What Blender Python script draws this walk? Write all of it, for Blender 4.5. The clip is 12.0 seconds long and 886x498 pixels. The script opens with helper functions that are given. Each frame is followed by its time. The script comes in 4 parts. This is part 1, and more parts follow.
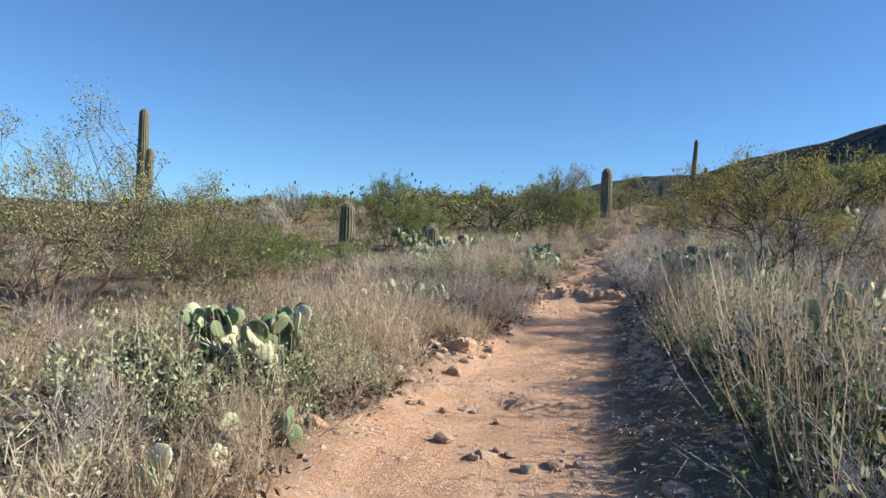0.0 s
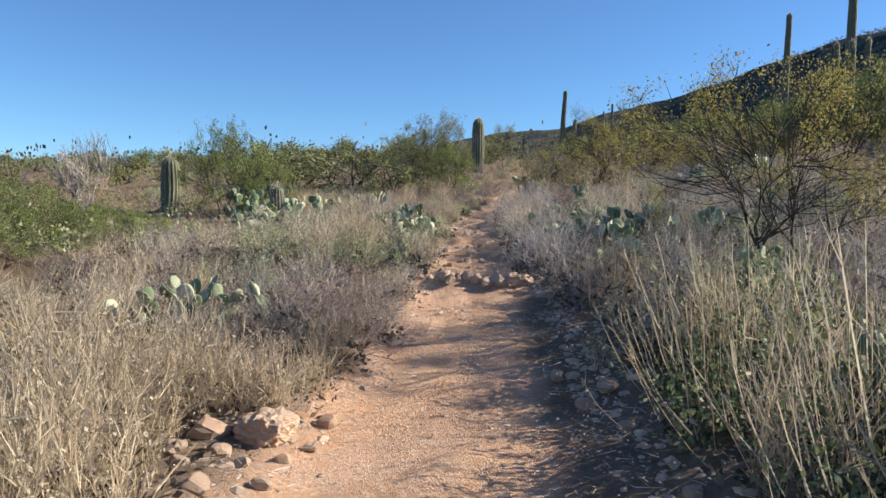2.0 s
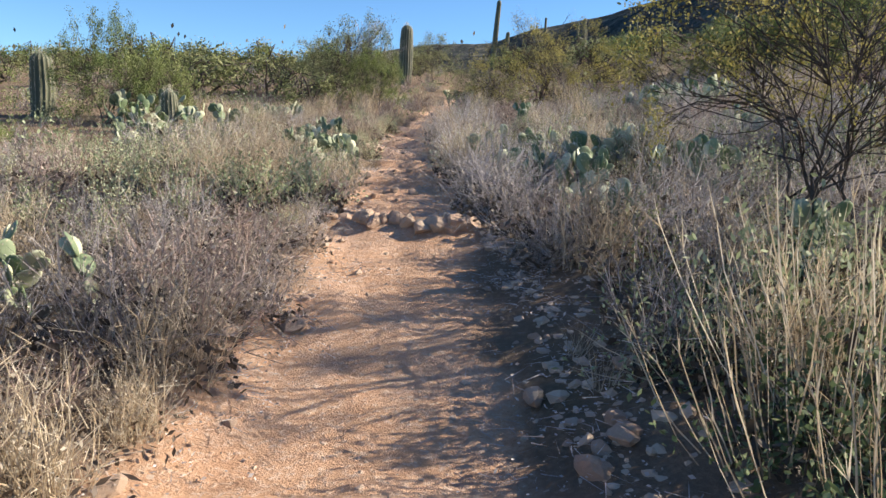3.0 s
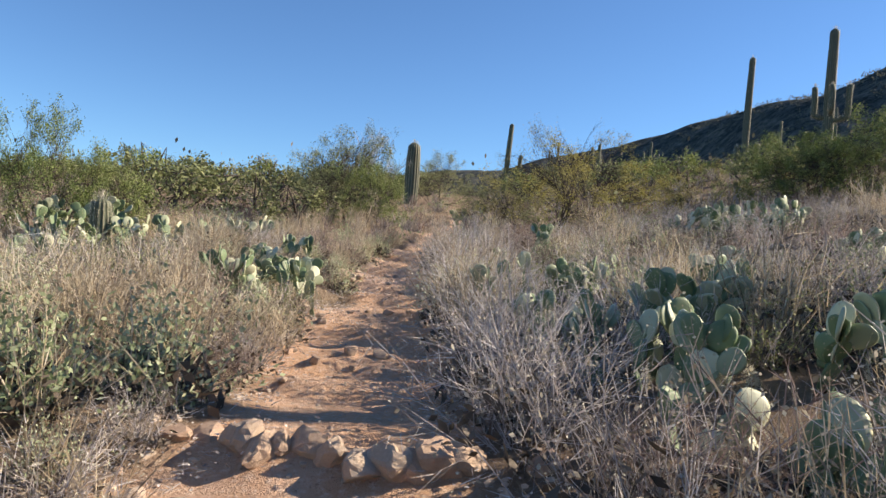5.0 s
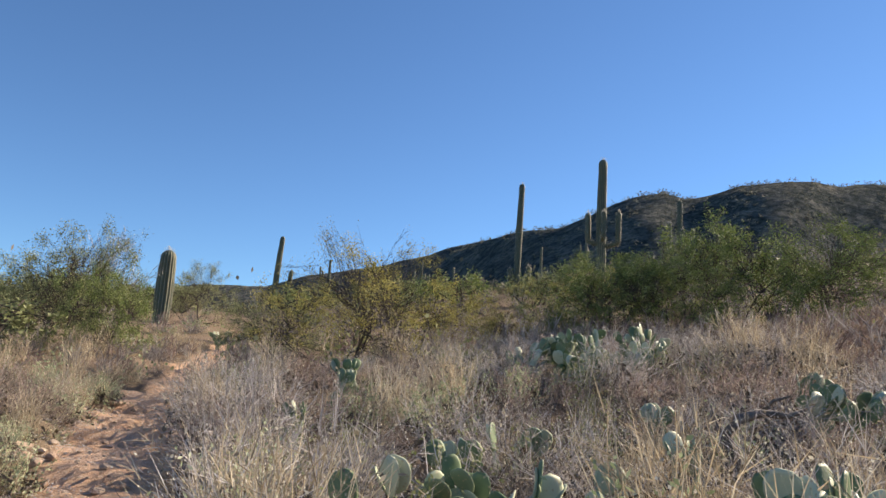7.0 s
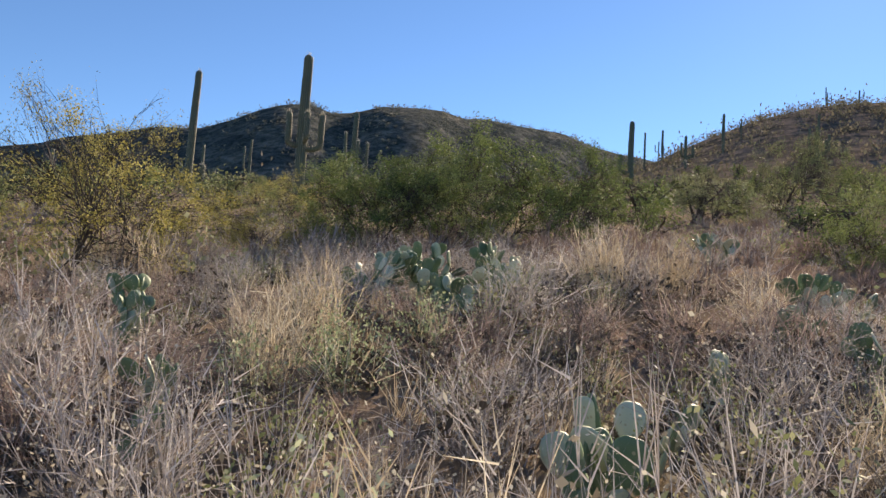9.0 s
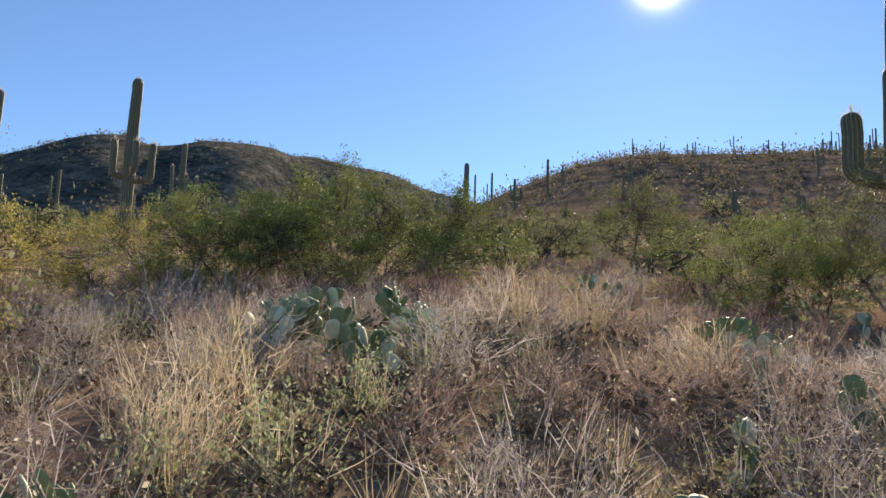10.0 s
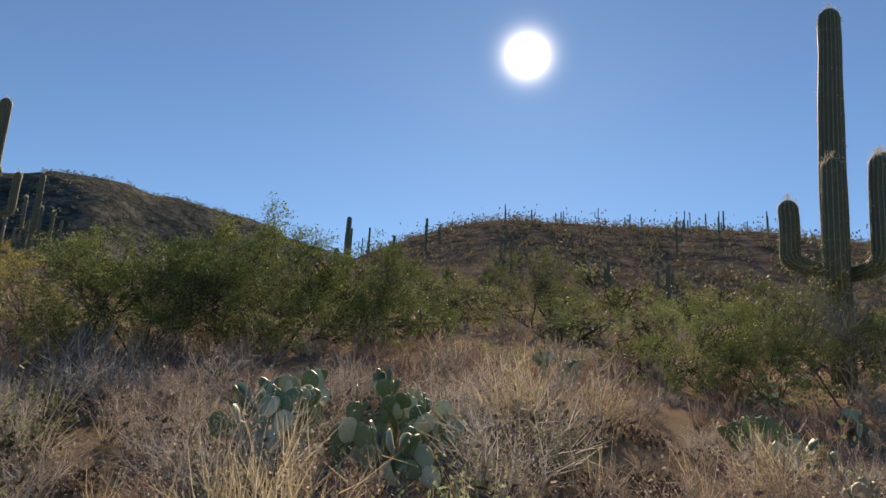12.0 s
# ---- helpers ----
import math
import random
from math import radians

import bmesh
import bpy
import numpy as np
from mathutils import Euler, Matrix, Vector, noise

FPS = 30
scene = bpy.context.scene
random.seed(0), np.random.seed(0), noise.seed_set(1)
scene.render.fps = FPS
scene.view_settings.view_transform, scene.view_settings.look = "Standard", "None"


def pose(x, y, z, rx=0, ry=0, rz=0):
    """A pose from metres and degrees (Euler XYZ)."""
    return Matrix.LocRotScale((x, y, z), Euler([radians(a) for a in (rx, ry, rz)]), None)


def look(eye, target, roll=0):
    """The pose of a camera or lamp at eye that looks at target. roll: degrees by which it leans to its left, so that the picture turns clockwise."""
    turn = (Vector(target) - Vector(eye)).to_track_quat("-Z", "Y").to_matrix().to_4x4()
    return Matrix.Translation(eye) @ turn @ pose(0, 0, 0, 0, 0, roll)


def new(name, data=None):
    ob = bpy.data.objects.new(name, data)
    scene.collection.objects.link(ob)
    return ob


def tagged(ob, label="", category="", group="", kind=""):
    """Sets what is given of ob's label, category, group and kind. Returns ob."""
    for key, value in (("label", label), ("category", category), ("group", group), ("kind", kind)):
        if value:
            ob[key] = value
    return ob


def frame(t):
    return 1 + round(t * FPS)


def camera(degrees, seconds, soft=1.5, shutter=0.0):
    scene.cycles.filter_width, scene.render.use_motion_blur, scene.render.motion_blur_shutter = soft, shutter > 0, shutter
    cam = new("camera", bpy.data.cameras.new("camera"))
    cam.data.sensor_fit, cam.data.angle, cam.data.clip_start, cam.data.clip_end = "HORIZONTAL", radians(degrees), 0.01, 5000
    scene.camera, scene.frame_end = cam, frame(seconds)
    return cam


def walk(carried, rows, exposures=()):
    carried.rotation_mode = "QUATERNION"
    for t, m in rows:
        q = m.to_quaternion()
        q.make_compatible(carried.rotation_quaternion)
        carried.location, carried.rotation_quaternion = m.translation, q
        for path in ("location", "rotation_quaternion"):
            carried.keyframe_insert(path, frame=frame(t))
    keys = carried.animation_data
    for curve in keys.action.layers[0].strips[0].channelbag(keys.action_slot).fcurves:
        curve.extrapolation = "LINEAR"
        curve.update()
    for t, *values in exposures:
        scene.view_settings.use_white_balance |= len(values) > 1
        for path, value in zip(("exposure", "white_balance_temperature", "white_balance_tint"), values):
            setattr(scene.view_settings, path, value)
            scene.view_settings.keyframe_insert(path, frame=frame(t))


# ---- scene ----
cam = camera(62.8, 12.0, soft=1.5)
PATH = [
    (0, (1.378, -1.424, 1.733), (0.801, 0.491, 1.746), 2.5),
    (0.5, (1.214, -0.587, 1.922), (0.917, 1.391, 1.949), 1.4),
    (1, (0.967, 0.372, 1.896), (0.713, 2.355, 1.96), 1.6),
    (1.5, (0.836, 1.326, 1.891), (0.704, 3.32, 1.965), 1.4),
    (2, (0.725, 2.303, 1.911), (0.506, 4.288, 1.817), 1.1),
    (2.5, (0.64, 3.236, 1.926), (0.399, 5.204, 1.665), 1.2),
    (3, (0.533, 4.231, 1.975), (0.532, 6.205, 1.657), 2.9),
    (3.2, (0.542, 4.653, 2.007), (0.615, 6.631, 1.719), 3.1),
    (4.8, (0.672, 7.086, 1.982), (0.67, 9.084, 1.889), 4.7),
    (5, (0.673, 7.505, 2.042), (0.626, 9.505, 2.054), 4.4),
    (5.5, (0.479, 8.391, 2.143), (0.609, 10.38, 2.31), 3.8),
    (6, (0.511, 9.289, 2.193), (0.937, 11.222, 2.474), 5.0),
    (6.5, (0.518, 10.071, 2.306), (1.136, 11.946, 2.627), 3.5),
    (6.7, (0.585, 10.399, 2.368), (1.133, 12.289, 2.727), 3.6),
    (8.3, (-0.355, 12.759, 2.408), (0.484, 14.526, 2.827), 4.5),
    (8.5, (-0.393, 13.091, 2.418), (0.592, 14.785, 2.82), 2.8),
    (9, (-0.417, 14.007, 2.472), (0.997, 15.408, 2.661), 3.4),
    (9.5, (-0.269, 14.72, 2.531), (1.284, 15.949, 2.809), 0.8),
    (10, (-0.221, 15.216, 2.594), (1.468, 16.24, 2.909), 1.6),
    (10.5, (-0.067, 15.58, 2.604), (1.706, 16.436, 2.955), 2.5),
    (11, (0.074, 16.016, 2.742), (1.862, 16.798, 3.181), 3.2),
    (11.5, (0.084, 16.458, 2.811), (1.865, 17.216, 3.315), 3.4),
    (12, (0.052, 16.872, 2.912), (1.872, 17.551, 3.388), 2.7),
]
walk(cam, [(t, look(eye, target, roll)) for t, eye, target, roll in PATH],
     exposures=[(0, 0.78, 6400, 10), (2.0, 0.82, 6500, 10), (3.0, 1.02, 6600, 11), (5.0, 0.95, 6850, 12), (6.5, 0.94, 7000, 12), (8.5, 0.9, 7250, 13), (9.5, 1.16, 7600, 15), (10.5, 1.07, 8150, 14), (11.0, 0.96, 8200, 13), (12.0, 0.6, 8200, 13)])

# ---- light ----
SUN_AZ, SUN_EL = 76.0, 28.8      # degrees clockwise from +y, degrees up
world = bpy.data.worlds.new("desert_sky")
scene.world = world
world.use_nodes = True
wn = world.node_tree
sky = wn.nodes.new("ShaderNodeTexSky")
sky.sky_type = "NISHITA"
sky.sun_disc = False
sky.sun_elevation, sky.sun_rotation = radians(SUN_EL), radians(SUN_AZ)
sky.altitude, sky.air_density, sky.dust_density, sky.ozone_density = 1500, 1.0, 0.12, 3.0
wn.nodes["Background"].inputs["Strength"].default_value = 0.075
deep = wn.nodes.new("ShaderNodeMix")     # the dry, clear blue of a desert winter sky
deep.data_type, deep.blend_type = "RGBA", "MULTIPLY"
deep.inputs[0].default_value, deep.inputs[7].default_value = 1.0, (0.70, 0.98, 1.22, 1)
wn.links.new(sky.outputs[0], deep.inputs[6])
wn.links.new(deep.outputs[2], wn.nodes["Background"].inputs["Color"])
sun_way = Vector((math.sin(radians(SUN_AZ)) * math.cos(radians(SUN_EL)),
                  math.cos(radians(SUN_AZ)) * math.cos(radians(SUN_EL)), math.sin(radians(SUN_EL))))
sun_data = bpy.data.lights.new("sun_light", "SUN")
sun_data.energy, sun_data.angle, sun_data.color = 5.0, radians(0.55), (1.0, 0.89, 0.75)
sun_lamp = new("sun_light", sun_data)
sun_lamp.matrix_world = look((60 * sun_way), (0, 0, 0))

# ---- materials ----


def shader(name):
    m = bpy.data.materials.new(name)
    m.use_nodes = True
    nt = m.node_tree
    return m, nt, nt.nodes["Principled BSDF"]


def noise_node(nt, scale, detail=4.0, rough=0.6, coord="Object"):
    tc = nt.nodes.new("ShaderNodeTexCoord")
    n = nt.nodes.new("ShaderNodeTexNoise")
    n.inputs["Scale"].default_value, n.inputs["Detail"].default_value = scale, detail
    n.inputs["Roughness"].default_value = rough
    nt.links.new(tc.outputs[coord], n.inputs["Vector"])
    return n.outputs["Fac"]


def ramp(nt, fac, stops):
    r = nt.nodes.new("ShaderNodeValToRGB")
    els = r.color_ramp.elements
    while len(els) < len(stops):
        els.new(0.5)
    for e, (p, c) in zip(els, stops):
        e.position, e.color = p, (*c, 1)
    nt.links.new(fac, r.inputs[0])
    return r.outputs[0]


def mix(nt, fac, a, b, mode="MIX"):
    n = nt.nodes.new("ShaderNodeMix")
    n.data_type, n.blend_type = "RGBA", mode
    for sock, v in ((n.inputs[0], fac), (n.inputs[6], a), (n.inputs[7], b)):
        if isinstance(v, (int, float)):
            sock.default_value = v
        elif isinstance(v, tuple):
            sock.default_value = (*v, 1)
        else:
            nt.links.new(v, sock)
    return n.outputs[2]


def bump(nt, bsdf, height, strength, distance):
    b = nt.nodes.new("ShaderNodeBump")
    b.inputs["Strength"].default_value, b.inputs["Distance"].default_value = strength, distance
    nt.links.new(height, b.inputs["Height"])
    nt.links.new(b.outputs[0], bsdf.inputs["Normal"])


def foliage(name, dark, mid, pale, glow=0.35, rough=0.7, island=True, scale=3.0):
    """Thin plant matter: colour varies by piece, by plant and by a soft noise; part of the light passes through."""
    m, nt, bsdf = shader(name)
    info = nt.nodes.new("ShaderNodeObjectInfo")
    geo = nt.nodes.new("ShaderNodeNewGeometry")
    add = nt.nodes.new("ShaderNodeMath")
    add.operation = "MULTIPLY_ADD"
    nt.links.new(geo.outputs["Random Per Island"] if island else noise_node(nt, 9, 2), add.inputs[0])
    add.inputs[1].default_value = 0.6
    scaled = nt.nodes.new("ShaderNodeMath")
    scaled.operation = "MULTIPLY"
    nt.links.new(info.outputs["Random"], scaled.inputs[0])
    scaled.inputs[1].default_value = 0.4
    nt.links.new(scaled.outputs[0], add.inputs[2])
    col = ramp(nt, add.outputs[0], [(0.0, dark), (0.5, mid), (1.0, pale)])
    col = mix(nt, 0.7, col, ramp(nt, noise_node(nt, scale, 3), [(0.3, (0.7, 0.7, 0.7)), (0.6, (1, 1, 1))]), "MULTIPLY")
    nt.links.new(col, bsdf.inputs["Base Color"])
    bsdf.inputs["Roughness"].default_value = rough
    bsdf.inputs["Specular IOR Level"].default_value = 0.25
    tr = nt.nodes.new("ShaderNodeBsdfTranslucent")
    nt.links.new(col, tr.inputs["Color"])
    ms = nt.nodes.new("ShaderNodeMixShader")
    ms.inputs[0].default_value = glow
    nt.links.new(bsdf.outputs[0], ms.inputs[1])
    nt.links.new(tr.outputs[0], ms.inputs[2])
    nt.links.new(ms.outputs[0], nt.nodes["Material Output"].inputs["Surface"])
    return m


M_STRAW = foliage("dry_straw", (0.20, 0.15, 0.095), (0.57, 0.465, 0.315), (0.89, 0.81, 0.64), 0.33)
M_DRYLEAF = foliage("dry_leaf", (0.10, 0.08, 0.055), (0.34, 0.29, 0.21), (0.72, 0.66, 0.53), 0.25)
M_GREYTWIG = foliage("grey_twig", (0.11, 0.095, 0.085), (0.42, 0.375, 0.35), (0.80, 0.75, 0.71), 0.27)
M_REDTWIG = foliage("russet_twig", (0.10, 0.065, 0.055), (0.36, 0.265, 0.225), (0.66, 0.53, 0.45), 0.24)
M_SAGE = foliage("sage_leaf", (0.15, 0.20, 0.09), (0.38, 0.43, 0.24), (0.68, 0.71, 0.49), 0.3)
M_HERB = foliage("herb_leaf", (0.05, 0.075, 0.03), (0.15, 0.20, 0.085), (0.36, 0.41, 0.22), 0.22)
M_GREEN = foliage("green_leaf", (0.08, 0.115, 0.03), (0.20, 0.255, 0.075), (0.38, 0.41, 0.16), 0.2)
M_YELLOW = foliage("yellow_leaf", (0.15, 0.14, 0.04), (0.42, 0.37, 0.10), (0.68, 0.60, 0.23), 0.32)
M_OLIVE = foliage("olive_leaf", (0.10, 0.12, 0.045), (0.255, 0.275, 0.115), (0.50, 0.49, 0.26), 0.22)
# dark filler leaves: the shade inside bushes put into their colour
M_SHADE_FILL = foliage("dead_inner_leaves", (0.05, 0.04, 0.03), (0.11, 0.086, 0.064), (0.21, 0.17, 0.13), 0.12)
M_FAR = foliage("far_brush", (0.07, 0.072, 0.045), (0.14, 0.13, 0.085), (0.24, 0.20, 0.14), 0.3)
# scrub tones lifted and greyed: distance haze put into the colour
M_DISTANT = foliage("mountain_scrub", (0.08, 0.09, 0.07), (0.15, 0.155, 0.115), (0.24, 0.22, 0.165), 0.2)


def bark(name, a, b):
    m, nt, bsdf = shader(name)
    n = noise_node(nt, 14, 6)
    nt.links.new(ramp(nt, n, [(0.3, a), (0.7, b)]), bsdf.inputs["Base Color"])
    bsdf.inputs["Roughness"].default_value = 0.9
    bump(nt, bsdf, noise_node(nt, 60, 4), 0.6, 0.01)
    return m


M_BARK = bark("dark_bark", (0.035, 0.026, 0.02), (0.11, 0.085, 0.065))
M_DEADWOOD = bark("dead_wood", (0.06, 0.048, 0.04), (0.24, 0.19, 0.155))
M_PALEBARK = bark("pale_bark", (0.24, 0.22, 0.19), (0.46, 0.42, 0.37))


def make_ground():
    m, nt, bsdf = shader("desert_ground")
    at = nt.nodes.new("ShaderNodeAttribute")
    at.attribute_name = "trail"
    fine, mid, big = noise_node(nt, 26, 6, 0.7), noise_node(nt, 3.1, 5, 0.65), noise_node(nt, 0.35, 4)
    dirt = mix(nt, mid, (0.50, 0.285, 0.165), (0.74, 0.485, 0.315))
    dirt = mix(nt, ramp(nt, noise_node(nt, 1.1, 5, 0.7), [(0.45, (0, 0, 0)), (0.7, (0.7, 0.7, 0.7))]), dirt, (0.66, 0.47, 0.35))
    dirt = mix(nt, ramp(nt, fine, [(0.5, (0, 0, 0)), (0.66, (0.85, 0.85, 0.85))]), dirt, (0.74, 0.58, 0.44))
    dirt = mix(nt, ramp(nt, noise_node(nt, 41, 5, 0.75), [(0.30, (0.75, 0.75, 0.75)), (0.42, (0, 0, 0))]), dirt, (0.24, 0.13, 0.08))
    wild = mix(nt, mid, (0.12, 0.085, 0.064), (0.32, 0.235, 0.175))
    wild = mix(nt, ramp(nt, fine, [(0.45, (0, 0, 0)), (0.7, (0.6, 0.6, 0.6))]), wild, (0.42, 0.32, 0.23))
    wild = mix(nt, ramp(nt, big, [(0.35, (0, 0, 0)), (0.65, (0.5, 0.5, 0.5))]), wild, (0.20, 0.16, 0.09))
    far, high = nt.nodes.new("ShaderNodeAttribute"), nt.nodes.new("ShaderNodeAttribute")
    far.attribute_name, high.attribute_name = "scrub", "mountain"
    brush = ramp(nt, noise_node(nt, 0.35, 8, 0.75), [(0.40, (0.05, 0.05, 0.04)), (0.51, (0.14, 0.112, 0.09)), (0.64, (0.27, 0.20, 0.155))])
    # mountain rock, its tones raised so the colour carries distance haze
    hazy_slate = ramp(nt, noise_node(nt, 0.07, 10, 0.75), [(0.40, (0.075, 0.083, 0.08)), (0.51, (0.13, 0.132, 0.118)), (0.63, (0.25, 0.225, 0.185))])
    hazy_slate = mix(nt, 0.85, hazy_slate, ramp(nt, noise_node(nt, 0.4, 6, 0.7), [(0.42, (0.4, 0.45, 0.42)), (0.56, (1, 1, 1))]), "MULTIPLY")     # scrub in dots and patches
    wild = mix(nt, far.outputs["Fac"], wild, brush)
    wild = mix(nt, high.outputs["Fac"], wild, hazy_slate)
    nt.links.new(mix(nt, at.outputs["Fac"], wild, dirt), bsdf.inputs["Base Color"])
    bsdf.inputs["Roughness"].default_value = 0.95
    bsdf.inputs["Specular IOR Level"].default_value = 0.0
    bump(nt, bsdf, mix(nt, 0.4, fine, noise_node(nt, 90, 4, 0.7)), 1.0, 0.04)
    crag = nt.nodes.new("ShaderNodeBump")       # gullies and outcrops of the far slopes
    crag.inputs["Strength"].default_value, crag.inputs["Distance"].default_value = 1.0, 4.0
    nt.links.new(mix(nt, high.outputs["Fac"], (0, 0, 0), noise_node(nt, 0.13, 8, 0.7)), crag.inputs["Height"])
    nt.links.new(crag.outputs[0], bsdf.inputs["Normal"].links[0].from_node.inputs["Normal"])
    return m


M_GROUND = make_ground()


def make_rock():
    m, nt, bsdf = shader("trail_rock")
    info = nt.nodes.new("ShaderNodeObjectInfo")
    geo = nt.nodes.new("ShaderNodeNewGeometry")
    n = noise_node(nt, 7, 7, 0.7)
    pale = mix(nt, n, (0.36, 0.265, 0.185), (0.72, 0.585, 0.44))
    rusty = mix(nt, n, (0.40, 0.235, 0.14), (0.68, 0.48, 0.33))
    pick = mix(nt, info.outputs["Random"], pale, rusty)
    pick = mix(nt, geo.outputs["Random Per Island"], pick, mix(nt, 0.35, pick, (0.26, 0.19, 0.15)))
    nt.links.new(pick, bsdf.inputs["Base Color"])
    bsdf.inputs["Roughness"].default_value = 0.9
    bump(nt, bsdf, noise_node(nt, 30, 6, 0.7), 0.6, 0.015)
    return m


M_ROCK = make_rock()


def make_pad(name, a, b):
    m, nt, bsdf = shader(name)
    info = nt.nodes.new("ShaderNodeObjectInfo")
    n = noise_node(nt, 11, 4)
    col = mix(nt, n, a, b)
    col = mix(nt, ramp(nt, info.outputs["Random"], [(0.5, (0, 0, 0)), (0.9, (0.85, 0.85, 0.85))]), col, (0.60, 0.60, 0.42))
    vor = nt.nodes.new("ShaderNodeTexVoronoi")
    vor.inputs["Scale"].default_value = 34
    tc = nt.nodes.new("ShaderNodeTexCoord")
    nt.links.new(tc.outputs["Object"], vor.inputs["Vector"])
    dots = ramp(nt, vor.outputs["Distance"], [(0.16, (0.75, 0.75, 0.75)), (0.26, (0, 0, 0))])
    col = mix(nt, dots, col, (0.42, 0.36, 0.23))
    scar = ramp(nt, noise_node(nt, 5, 6, 0.75), [(0.6, (0, 0, 0)), (0.7, (0.7, 0.7, 0.7))])
    col = mix(nt, scar, col, (0.25, 0.21, 0.12))
    nt.links.new(col, bsdf.inputs["Base Color"])
    bsdf.inputs["Roughness"].default_value = 0.55
    bsdf.inputs["Specular IOR Level"].default_value = 0.3
    bump(nt, bsdf, noise_node(nt, 22, 3), 0.25, 0.01)
    return m


M_PAD = make_pad("cactus_pad", (0.095, 0.155, 0.075), (0.20, 0.255, 0.135))
M_SPINE = foliage("cactus_spine", (0.5, 0.45, 0.33), (0.65, 0.6, 0.47), (0.8, 0.76, 0.64), 0.3)


def make_saguaro():
    m, nt, bsdf = shader("saguaro_skin")
    at = nt.nodes.new("ShaderNodeAttribute")
    at.attribute_name = "rib"
    n = noise_node(nt, 4, 5)
    skin = mix(nt, n, (0.055, 0.066, 0.038), (0.105, 0.118, 0.066))
    scar = ramp(nt, noise_node(nt, 1.3, 6, 0.75), [(0.6, (0, 0, 0)), (0.72, (0.8, 0.8, 0.8))])
    skin = mix(nt, scar, skin, (0.22, 0.17, 0.11))
    crest = ramp(nt, at.outputs["Fac"], [(0.75, (0, 0, 0)), (1.0, (0.75, 0.75, 0.75))])
    nt.links.new(mix(nt, crest, skin, (0.36, 0.33, 0.21)), bsdf.inputs["Base Color"])
    bsdf.inputs["Roughness"].default_value = 0.6
    bump(nt, bsdf, noise_node(nt, 40, 3), 0.3, 0.01)
    return m


M_SAGUARO = make_saguaro()


def make_sun():
    """The sun's glare: light added to the sky behind it, softer towards the rim."""
    m, nt, bsdf = shader("sun_glare")
    tc = nt.nodes.new("ShaderNodeTexCoord")
    dist = nt.nodes.new("ShaderNodeVectorMath")
    dist.operation = "LENGTH"
    nt.links.new(tc.outputs["Object"], dist.inputs[0])
    inward = nt.nodes.new("ShaderNodeMapRange")
    for k, v in zip(("From Min", "From Max", "To Min", "To Max"), (0.0, 320.0, 1.205, 0.0)):
        inward.inputs[k].default_value = v
    nt.links.new(dist.outputs["Value"], inward.inputs["Value"])
    fall = nt.nodes.new("ShaderNodeMath")
    fall.operation = "POWER"
    nt.links.new(inward.outputs[0], fall.inputs[0])
    fall.inputs[1].default_value = 11.5
    em, tr, both = nt.nodes.new("ShaderNodeEmission"), nt.nodes.new("ShaderNodeBsdfTransparent"), nt.nodes.new("ShaderNodeAddShader")
    em.inputs["Color"].default_value = (1.0, 0.98, 0.94, 1)
    nt.links.new(fall.outputs[0], em.inputs["Strength"])
    nt.links.new(em.outputs[0], both.inputs[0])
    nt.links.new(tr.outputs[0], both.inputs[1])
    nt.links.new(both.outputs[0], nt.nodes["Material Output"].inputs["Surface"])
    return m


M_SUN = make_sun()

# ---- terrain ----
PY = [-300, -3, 0, 3, 5.4, 6.9, 7.8, 10.2, 10.38, 10.55, 12.8, 14.7, 16.1, 17.1, 18.3, 20.2, 27, 35, 40, 60, 90, 400]
PZ = [-3, .36, .5, .62, .65, .67, .78, 1.03, 1.06, 1.16, 1.19, 1.30, 1.36, 1.43, 1.6, 1.75, 2.45, 3.4, 4.1, 6.4, 8.5, 12]
TY = [-12, -3, 0, 3, 6, 8, 10.5, 14.7, 17, 20, 24, 28, 33, 38, 45]
TX = [2.6, 1.3, .85, .5, .32, .32, .22, -.1, -.12, -.35, -.1, .3, 1.0, 1.2, 1.2]
# skyline of the slope close by and of the mountains behind: azimuth and elevation in degrees
NEAR_A = [-180, -60, -35, -20, -10, 0, 10, 20, 30, 40, 50, 57, 60, 63, 65.5, 69, 72, 75, 78, 82, 87, 92, 95, 110, 130, 160, 180]
NEAR_E = [-1, -.8, .4, 1.6, 2.6, 3.9, 5.2, 6.8, 8.6, 9.6, 10, 10.8, 12.2, 13.7, 14.7, 15.9, 16.5, 16.5, 16.2, 15.9, 15.7, 15.3, 14.8, 12.5, 8, 2, -1]
FAR_A = [-180, -60, -35, -26, -21, -16, -12, -8, -2, 3, 6, 9, 14, 17.6, 22, 26, 28, 30, 32, 34, 35.8, 37.5, 39.6, 42.7, 45.2, 46, 47.7, 50, 54, 56, 58.5, 63, 80, 120, 150, 180]
FAR_E = [1.5, 2.2, 2.65, 2.5, 3.6, 4.6, 4.6, 5.0, 6.4, 6.6, 7.7, 8.3, 9.7, 10.7, 11.8, 12.6, 13.5, 14.6, 15.3, 15.5, 15.0, 15.2, 15.8, 15.6, 15.2, 14.7, 15.0, 14.8, 14.2, 13.6, 12.9, 12, 9, 5, 2, 1.5]
FAR_RA = [-180, -25, 0, 15, 25, 43, 54, 62, 180]
FAR_R = [1500, 1500, 700, 500, 340, 335, 410, 480, 900]
CX, CY, CZ = 0.0, 14.0, 2.5
_lat = np.random.RandomState(5).rand(256, 256)


